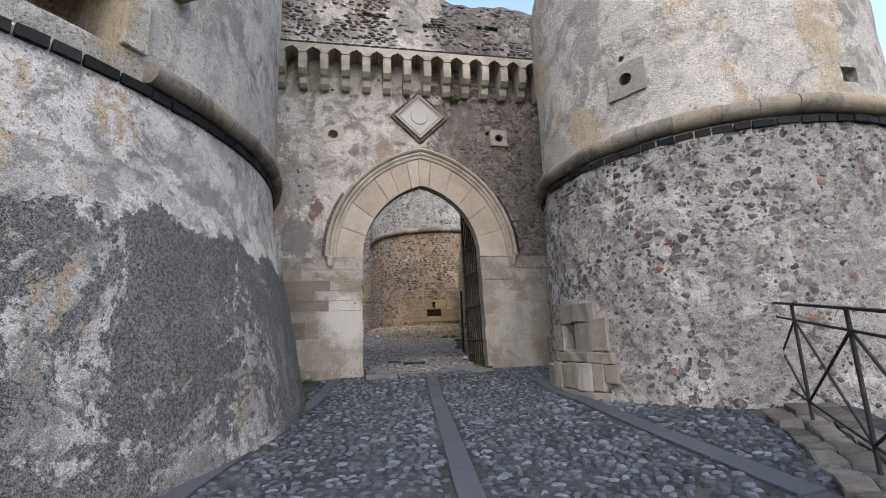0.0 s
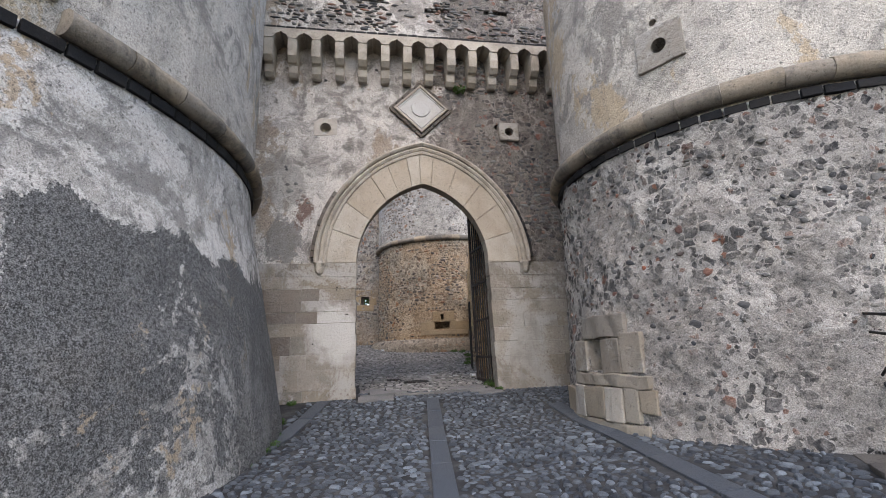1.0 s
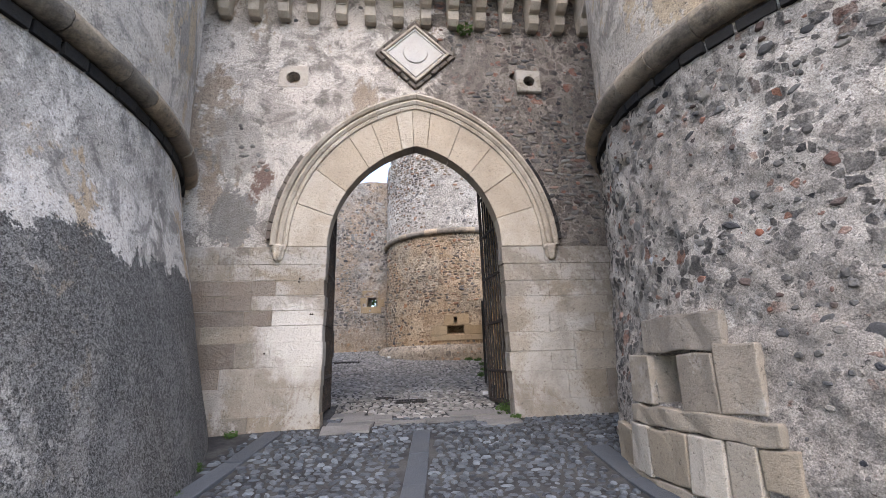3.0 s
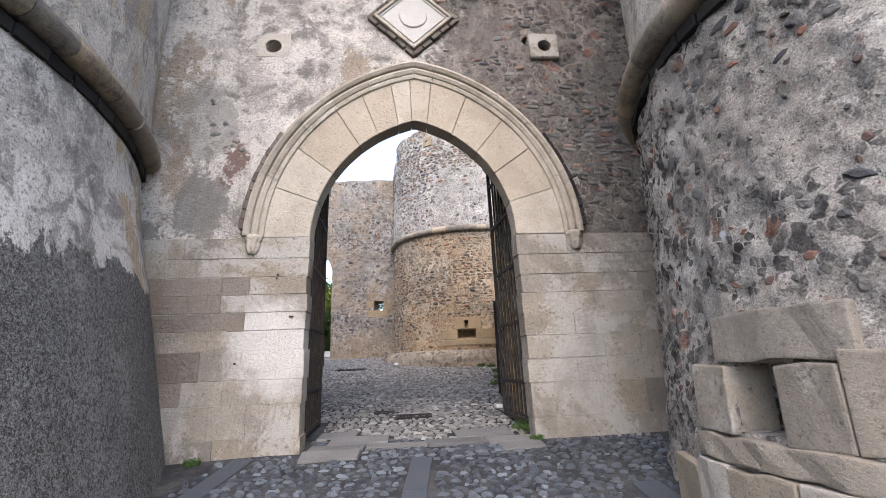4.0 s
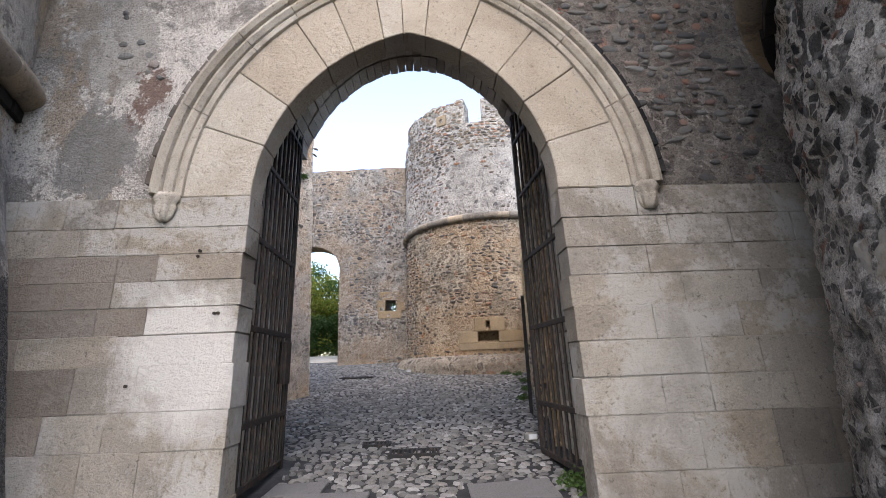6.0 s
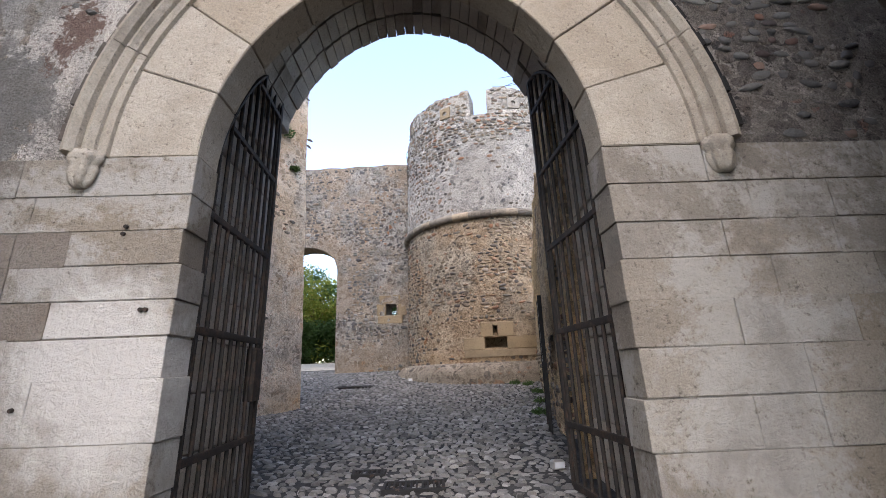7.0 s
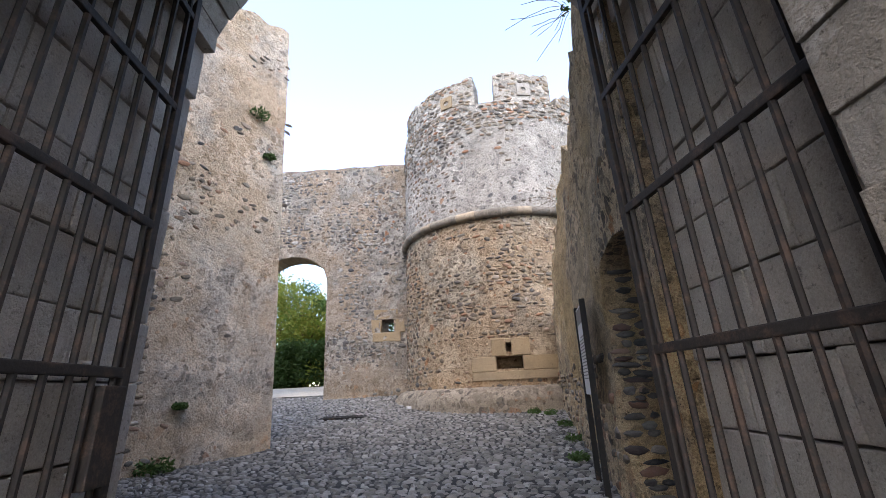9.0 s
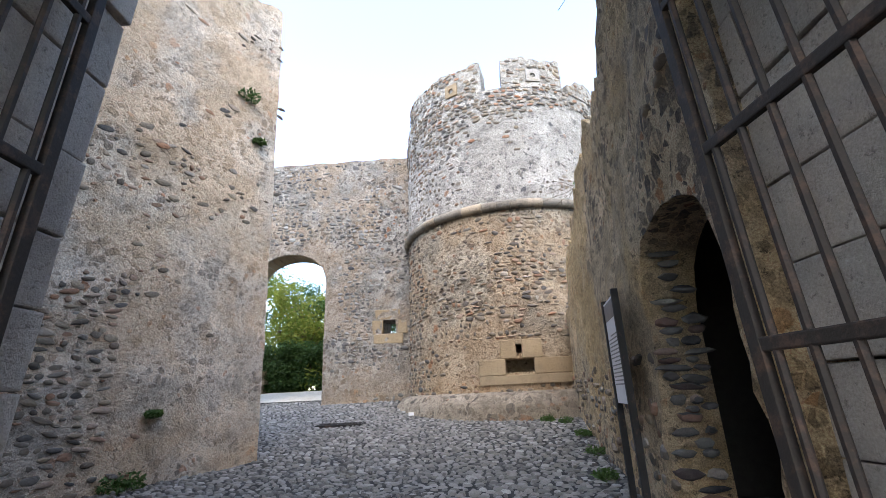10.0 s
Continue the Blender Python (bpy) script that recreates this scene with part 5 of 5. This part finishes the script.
railing = thing("iron_railing", "dark painted iron railing with crossed braces", "railing")
RH = 1.22


def rl(s, z):
    q = rail_line(s)
    return (q.x, q.y, gz(q.x, q.y) + 0.06 + z)


part("top_rail", boxes((-0.025, 0.025, 0, (Vector(rl(1.0, RH)) - Vector(rl(0, RH))).length, -0.012, 0.012), m=Matrix.Translation(rl(0, RH)) @ (Vector(rl(1.0, RH)) - Vector(rl(0, RH))).to_track_quat("Y", "Z").to_matrix().to_4x4()), M_RAIL, railing)
for z in (1.04, 0.16):
    part("rail", rods([(rl(0, z), rl(1.0, z))], 0.013), M_RAIL, railing)
posts = [0.0, 0.3125, 0.625, 0.9375]
for k, s in enumerate(posts):
    part("post", rods([(rl(s, -0.1), rl(s, RH))], 0.018), M_RAIL, railing)
    if k:
        part("brace", rods([(rl(posts[k - 1], 0.16), rl(s, 1.04))], 0.013), M_RAIL, railing)
        part("brace", rods([(rl(posts[k - 1], 1.04), rl(s, 0.16))], 0.013), M_RAIL, railing)

# ---------------------------------------------------------------- information board by the ruined wall
board = thing("information_board", "white information board on two dark metal posts by the wall", "sign", at=Matrix.Translation((0.55, 15.5, 0)) @ Matrix.Rotation(radians(-0.5), 4, "Z"))
zb = gz(0.5, 15.5)
part("panel", boxes((-0.015, 0.015, -0.30, 0.30, 1.98, 2.98), bevel=0.004), M_SIGN, board)
part("picture_band", boxes((-0.019, -0.0155, -0.28, 0.28, 2.78, 2.95)), M_SIGNDARK, board, "dark picture band")
for i in range(14):
    part("text_bar", boxes((-0.018, -0.0152, -0.25, 0.25 - 0.14 * ((i * 5) % 7 == 0), 2.62 - 0.036 * i, 2.632 - 0.036 * i)), M_SIGNDARK, board)
for y in (-0.335, 0.335):
    part("post", boxes((-0.03, 0.03, y - 0.03, y + 0.03, zb - 0.05, 3.02), bevel=0.004), M_RAIL, board)

# ---------------------------------------------------------------- plants
def leaf_cloud(bm_v, bm_f, centre, radius, count, size, rnd, flat=1.0):
    for _ in range(count):
        d = Vector((rnd.gauss(0, 1), rnd.gauss(0, 1), rnd.gauss(0, 1) * flat)).normalized() * radius * rnd.random() ** 0.4
        p = Vector(centre) + Vector((d.x, d.y, d.z * flat))
        q = Euler((rnd.uniform(-1.3, 1.3), rnd.uniform(-1.3, 1.3), rnd.uniform(0, 6.28))).to_matrix()
        s = size * rnd.uniform(0.6, 1.3)
        o = len(bm_v)
        for x, y, z in ((0, -1, 0), (0.42, -0.1, 0.12), (0, 1, 0), (-0.42, -0.1, 0.12)):
            bm_v.append(p + q @ Vector((x * s, y * s, z * s)))
        bm_f += [(o, o + 1, o + 2), (o, o + 2, o + 3)]


def weed(x, y, z, r, seed, label="green weeds growing at the foot of the wall", n=90, size=0.03):
    rnd = random.Random(seed)
    t = thing("weed", label, "plant", "weeds", at=Matrix.Translation((x, y, z)))
    v, f = [], []
    leaf_cloud(v, f, (0, 0, r * 0.35), r, n, size, rnd, 0.6)
    raw("foliage", v, f, M_LEAF, t)
    part("stem_frame", rods([((0, 0, -0.03), (rnd.uniform(-r, r) * 0.7, rnd.uniform(-r, r) * 0.7, r * 0.6)) for _ in range(7)], 0.004, 5), M_LEAF, t)


def foot_l(deg, r=6.60):
    p = tp(LC, r, deg, 0)
    return p.x, p.y, gz(p.x, p.y)


for k, dg in enumerate((2, 7, 9.5, 15, 21)):
    weed(*foot_l(dg, 6.62), 0.07 + 0.03 * (k % 3), 40 + k, n=70, size=0.022)
for k, (x, y) in enumerate(((2.12, 9.2), (2.22, 8.75), (2.3, 8.5), (-3.0, 10.0), (2.5, 7.75))):
    weed(x, y, gz(x, y), 0.10, 60 + k, n=110, size=0.025)
q = gp(1.42, 0.55, 0)
weed(q.x, q.y, gz(q.x, q.y), 0.2, 70, n=220, size=0.03)
q = gp(1.5, 0.0, 0)
weed(q.x - 0.1, q.y - 0.1, gz(q.x, q.y), 0.09, 71)
for k, (x, y) in enumerate(((0.45, 16.9), (0.5, 19.6), (0.3, 20.9), (-0.05, 21.2), (0.52, 18.3))):
    weed(x, y, gz(x, y), 0.16, 80 + k, n=160, size=0.035)
for k, (u, r) in enumerate(((3.3, 0.28), (1.3, 0.2), (0.6, 0.2))):
    q = pp(u, -0.12, gz(-6, 16))
    weed(q.x, q.y, gz(q.x, q.y), r, 90 + k, n=260, size=0.045)
for k, (u, w, r) in enumerate(((4.6, 8.0, 0.22), (4.9, 7.1, 0.14), (3.6, 2.0, 0.12))):
    q = pp(u, -0.06, w)
    weed(q.x, q.y, q.z, r, 95 + k, "green weed rooted in the wall", n=120, size=0.05)
q = tp(IC, 3.12, 205, 9.6)
weed(q.x, q.y, q.z, 0.25, 99, "green weed rooted in the wall", n=120, size=0.06)
q = gp(0.95, -0.1, 7.72)
weed(q.x, q.y, q.z, 0.16, 101, "dry weed rooted in the wall", n=90, size=0.05)


def shrub(x, y, z, seed):
    rnd = random.Random(seed)
    t = thing("shrub", "dry shrub with bare twigs on top of the ruined wall", "plant", at=Matrix.Translation((x, y, z)))
    pairs = []
    for _ in range(9):
        p = Vector((0, 0, -0.05))
        d = Vector((rnd.uniform(-0.5, 0.1), rnd.uniform(-0.4, 0.4), rnd.uniform(0.1, 0.5)))
        for _ in range(4):
            q = p + d * rnd.uniform(0.3, 0.55)
            pairs.append((p, q))
            p, d = q, d + Vector((rnd.uniform(-0.4, 0.1), rnd.uniform(-0.3, 0.3), rnd.uniform(-0.5, 0.1)))
    part("branch_frame", rods([(p * 0.5, q * 0.5) for p, q in pairs], 0.0035, 5), M_BARK, t)
    v, f = [], []
    leaf_cloud(v, f, (0.1, 0, 0.1), 0.2, 120, 0.035, rnd)
    raw("foliage", v, f, M_LEAF, t)


shrub(0.72, 14.2, 6.15, 5)
shrub(0.8, 18.0, 5.3, 6)

# ---------------------------------------------------------------- trees behind the archway
def tree(x, y, h, seed, leaf, spread=1.6):
    rnd = random.Random(seed)
    z = gz(x, y)
    t = thing("tree", "sunlit yellow-green leafy tree beyond the archway", "tree", "trees beyond the archway", at=Matrix.Translation((x, y, z)))
    bm = bmesh.new()
    pts = [Vector((0.1 * math.sin(i), 0.1 * math.cos(i * 1.7), h * 0.7 * i / 6)) for i in range(7)]
    for i in range(6):
        q = (pts[i + 1] - pts[i]).to_track_quat("Z", "Y").to_matrix().to_4x4()
        bmesh.ops.create_cone(bm, cap_ends=True, segments=8, radius1=0.13 - 0.015 * i, radius2=0.115 - 0.015 * i, depth=(pts[i + 1] - pts[i]).length, matrix=Matrix.Translation((pts[i] + pts[i + 1]) / 2) @ q)
    tips = []
    for i in range(16):
        a = pts[rnd.randint(0, 6)] + Vector((0, 0, 0.5))
        d = Vector((rnd.uniform(-1, 1), rnd.uniform(-1, 1), rnd.uniform(0.0, 0.9))) * spread
        rod(bm, a, a + d, 0.025, 5)
        tips.append(a + d)
    part("trunk", bm, M_BARK, t)
    v, f = [], []
    for p in tips + [p + Vector((rnd.uniform(-1, 1), rnd.uniform(-1, 1), rnd.uniform(-1, 0.8))) * 0.9 for p in tips]:
        leaf_cloud(v, f, p, rnd.uniform(0.45, 0.95), 300, 0.09, rnd)
    raw("crown", v, f, leaf, t)


tree(-10.9, 31.2, 4.2, 1, M_SUNLEAF)
tree(-12.9, 32.4, 4.8, 2, M_SUNLEAF)
tree(-9.8, 33.5, 4.4, 3, M_LEAF)
tree(-11.6, 36.0, 5.2, 4, M_SUNLEAF, 2.2)
tree(-14.5, 36.0, 6.0, 6, M_LEAF, 2.2)
tree(-6.4, 30.6, 5.0, 8, M_LEAF)
hedge = thing("hedge", "dense green hedge beyond the archway", "hedge", at=Matrix.Translation((-9.0, 29.8, gz(-9, 29.8))))
v, f = [], []
rnd = random.Random(77)
for i in range(110):
    leaf_cloud(v, f, (rnd.uniform(-4.2, 1.5), rnd.uniform(-0.3, 0.5), rnd.uniform(0.0, 1.9)), 0.45, 260, 0.085, rnd)
raw("foliage", v, f, M_LEAF, hedge)
part("stem_frame", rods([((-4 + 0.5 * i, 0, -0.1), (-4 + 0.5 * i + 0.2, 0, 1.4)) for i in range(11)], 0.02, 5), M_BARK, hedge)

# path beyond the archway; its sunlight is painted as a pale tone
M_SUNPATH = stone_material("sunlit_pale_gravel", [(0.42, 0.375, 0.31), (0.50, 0.455, 0.38)], False, 40, 0.3, 0.95, (0.32, 0.28, 0.22))
v, f = [], []
for j in range(15):
    for i in range(15):
        x, y = -11.5 + 0.36 * i, 25.4 + 0.28 * j
        v.append((x, y, gz(x, y) + 0.045 + 0.01 * noise.noise(Vector((x, y, 0)) * 2)))
f = [(j * 15 + i, j * 15 + i + 1, (j + 1) * 15 + i + 1, (j + 1) * 15 + i) for j in range(14) for i in range(14)]
tagged(raw("path", v, f, M_SUNPATH, smooth=True), "path beyond the archway, sunlight put into its pale gravel colour", "path", kind="structure")

# low garden wall beyond the archway
garden = thing("garden_wall", "low dry stone wall beyond the archway", "wall", at=Matrix.Translation((-13.6, 29.3, gz(-13, 29.3))))
rr = random.Random(14)
for row in range(5):
    x = -1.5 + 0.1 * (row % 2)
    while x < 1.6:
        l = rr.uniform(0.2, 0.4)
        bm = rough_block([(x, 0, row * 0.2), (x + l, 0, row * 0.2), (x + l, 0.4, row * 0.2), (x, 0.4, row * 0.2), (x, 0, row * 0.2 + 0.19), (x + l, 0, row * 0.2 + 0.19), (x + l, 0.4, row * 0.2 + 0.19), (x, 0.4, row * 0.2 + 0.19)], 0.03, 0.015, rr.random())
        part("stone", bm, M_WARM, garden)
        x += l + 0.01

# ---------------------------------------------------------------- stones standing out of the walls
def face_pose(place, u, w, l, h, proud, turn, rough, scale=1.4, inward=False):
    p = place(u, 0, w)
    d = fbm(p, scale, rough) + fbm(p, scale * 4, rough * 0.4)
    p = place(u, d, w)
    n = (place(u, -0.1, w) - place(u, 0, w)).normalized()
    return frame_at(p, n, turn, l, h, proud)


def round_pose(c, r, deg, z, l, h, proud, turn, rough, scale=1.3):
    p = tp(c, r, deg, z)
    d = fbm(p, scale, rough) + fbm(p, scale * 4, rough * 0.4)
    n = tp(c, 1, deg, 0) - tp(c, 0, deg, 0)
    return frame_at(tp(c, r + d, deg, z), n, turn, l, h, proud)


def patchy(p, s, lo, hi, rnd):
    """True more often where a broad noise is high."""
    q = 0.5 + 0.5 * noise.fractal(Vector(p) * s, 0.9, 2.1, 3)
    return rnd.random() < min(1, max(0, (q - lo) / (hi - lo)))


def radius_at(profile, z):
    return float(np.interp(z, [q[1] for q in profile], [q[0] for q in profile]))


rnd = random.Random(51)
near_r, far_r = [], []
PR = [(3.28, -0.3), (3.22, 0.4), (3.12, 1.8), (3.07, 3.0), (3.05, 4.28)]
for a, z, l, h in scatter(160 * 0.0545, 320 * 0.0545, 0.45, 4.15, 0.135, 0.10, rnd, 0.8):
    deg = a / 0.0545
    p = tp(RC, 3.1, deg, z)
    if (175 < deg < 215.5 and z < 1.03) or (184 < deg < 212.5 and z < 2.02) or (162.5 < deg < 173.5 and 1.4 < z < 2.55):
        continue
    if not patchy(p, 0.9, 0.32, 0.95, rnd):
        continue
    k = rnd.choice((0.3, 0.4, 0.5, 0.5, 0.7, 0.8, 1.15))
    m = round_pose(RC, radius_at(PR, z) - 0.014, deg, z, l * k * 0.9, h * k * 1.15, rnd.uniform(0.012, 0.03), rnd.uniform(-0.6, 0.6), 0.03)
    if 181 < deg < 232 and len(near_r) < 300:
        near_r.append(m)
    else:
        far_r.append(m)
stones_joined("embedded_rubble", far_r, M_FIELDS, tower_r, "dark and reddish stones set in mortar")

# rubble of the gate wall
ms = []
for u, w, l, h in scatter(-3.4, 3.6, 3.5, 8.8, 0.19, 0.085, rnd, 0.9):
    s = abs(u) / 2.5
    if w < 6.35 and pointed(2.45, 2.98, 0)[1] > w and abs(u) < 2.5 and (w - SPRING) < 2.95 * math.sqrt(max(0, 1 - (abs(u) / 2.47) ** 2.0)):
        continue
    if abs(u) + abs(w - 7.23) < 0.85 or math.hypot(u + 2.2, w - 6.68) < 0.2 or (abs(u - 2.0) < 0.45 and abs(w - 6.75) < 0.3):
        continue
    side_bias = 0.28 if u > 0.4 else 0.62
    if not patchy(gp(u, 0, w), 0.8, side_bias, side_bias + 0.5, rnd):
        continue
    ms.append(face_pose(gp_at(0.045), u, w, l * rnd.choice((0.5, 0.8, 1.0)), h, rnd.uniform(0.008, 0.025), rnd.uniform(-0.25, 0.25), 0.02))
for u, w, l, h in scatter(-3.6, 3.6, 9.02, 10.5, 0.2, 0.085, rnd, 0.9):
    if patchy(gp(u, 0, w), 0.9, 0.35, 0.75, rnd):
        ms.append(face_pose(gp_par, u, w, l, h, rnd.uniform(0.02, 0.05), rnd.uniform(-0.2, 0.2), 0.035))
stones_joined("rubble", ms, M_FIELDS, gate_wall, "dark and reddish rubble stones")

# courtyard tower
ms = []
for a, z, l, h in scatter(180 * 0.0593, 352 * 0.0593, 2.1, 6.6, 0.22, 0.115, rnd, 0.93):
    deg = a / 0.0593
    if 252 < deg < 292 and 2.25 < z < 3.35:
        continue
    if patchy(tp(IC, 3.4, deg, z), 0.7, 0.2, 0.75, rnd):
        ms.append(round_pose(IC, np.interp(z, [1, 3, 6.66], [3.46, 3.42, 3.38]), deg, z, l * rnd.choice((0.6, 0.9, 1.1)), h * rnd.choice((0.7, 1.0, 1.2)), rnd.uniform(0.012, 0.04), rnd.uniform(-0.25, 0.25), 0.03))
for a, z, l, h in scatter(180 * 0.0593, 352 * 0.0593, 7.0, 11.3, 0.2, 0.11, rnd, 0.93):
    deg = a / 0.0593
    if z > 10.4 and (262 < deg < 274.5 or 304 < deg < 310 or deg < 208 or deg > 344 or (z > 10.9 and deg > 308) or (abs(z - 10.78) < 0.32 and (abs(deg - 247.1) < 5 or abs(deg - 289.1) < 5))):
        continue
    if (z > 9.8 and rnd.random() < 0.7) or patchy(tp(IC, 3.4, deg, z), 0.55, 0.45 - 0.2 * (deg < 250), 0.85, rnd):
        ms.append(round_pose(IC, 3.36 if z > 10.4 else 3.385, deg, z, l, h, rnd.uniform(0.006, 0.024), rnd.uniform(-0.3, 0.3), 0.03))
stones_joined("rubble", ms, M_WARMSTONES, tower_i, "brown and grey rubble stones")

# back wall
ms = []
for u, w, l, h in scatter(-9.8, -3.3, 2.0, 10.2, 0.19, 0.12, rnd, 0.93):
    if abs(u - ARC_X) < ARC_H + 0.3 and w < ARC_T + 0.3 or (-5.3 < u < -4.05 and 3.7 < w < 4.9):
        continue
    if patchy(bp(u, 0, w), 0.6, 0.2, 0.75, rnd) and (w > 3.2 or rnd.random() < 0.5):
        ms.append(face_pose(bp, u, w, l * rnd.choice((0.6, 0.9, 1.2)), h * rnd.choice((0.7, 1.0, 1.25)), rnd.uniform(0.012, 0.04), rnd.uniform(-0.35, 0.35), 0.04))
stones_joined("rubble", ms, M_GREYSTONES, back_wall, "grey and brown rubble stones")

# corner building: bare patch low down, scattered stones above
ms = []
for u, w, l, h in scatter(-0.8, 5.3, 1.0, 10.4, 0.2, 0.105, rnd, 0.95):
    bare = 0.9 < u < 3.0 and w < 3.6 + 0.5 * math.sin(u * 3)
    if rnd.random() < (0.85 if bare else 0.0) or patchy(pp(u, 0, w), 0.75, 0.58, 1.15, rnd):
        k = rnd.choice((0.6, 0.8, 1.0, 1.15))
        ms.append(face_pose(pp, u, w, l * k, h * k, rnd.uniform(0.006, 0.03), rnd.uniform(-0.35, 0.35), 0.05))
stones_joined("rubble", ms, M_WARMSTONES, corner, "brown rubble stones showing through plaster")

# ruined wall and the stepped stones of its doorway
ms = []
for u, w, l, h in scatter(13.0, 22.2, 1.0, 6.4, 0.2, 0.11, rnd, 0.9):
    if w > ruin_top(u) - 0.1 or (abs(u - DY) < DH + 0.05 and w < DT + 0.08):
        continue
    if patchy(rp(u, 0, w), 0.8, 0.75, 1.2, rnd) or (w < 2.4 and rnd.random() < 0.4):
        ms.append(face_pose(rp, u, w, l, h, rnd.uniform(0.01, 0.045), rnd.uniform(-0.3, 0.3), 0.07, 1.1))
js = []
for x, w, l, h in scatter(0.70, 1.02, 0.95, 3.2, 0.2, 0.085, rnd, 0.98):
    y = DY + DH if w < DS else DY + DH * math.sqrt(max(0, 1 - ((w - DS) / (DT - DS)) ** 2))
    js.append(frame_at((x, y, w), (0, -1, 0), rnd.uniform(-0.1, 0.1), l * 1.15, h * 1.1, rnd.uniform(0.02, 0.055)))
stones_joined("rubble", ms, M_WARMSTONES, ruin, "rough brown rubble stones")
stones_joined("doorway_rubble", js, M_FIELDS, ruin, "dark stepped stones of the doorway's jamb")

# ---------------------------------------------------------------- single cobbles, and tower stones, last
stones_single("cobble", near, lump_meshes("cobble", M_COBBLE), paving)
stones_single("stone", near_r, lump_meshes("stone", M_FIELD), tower_r)
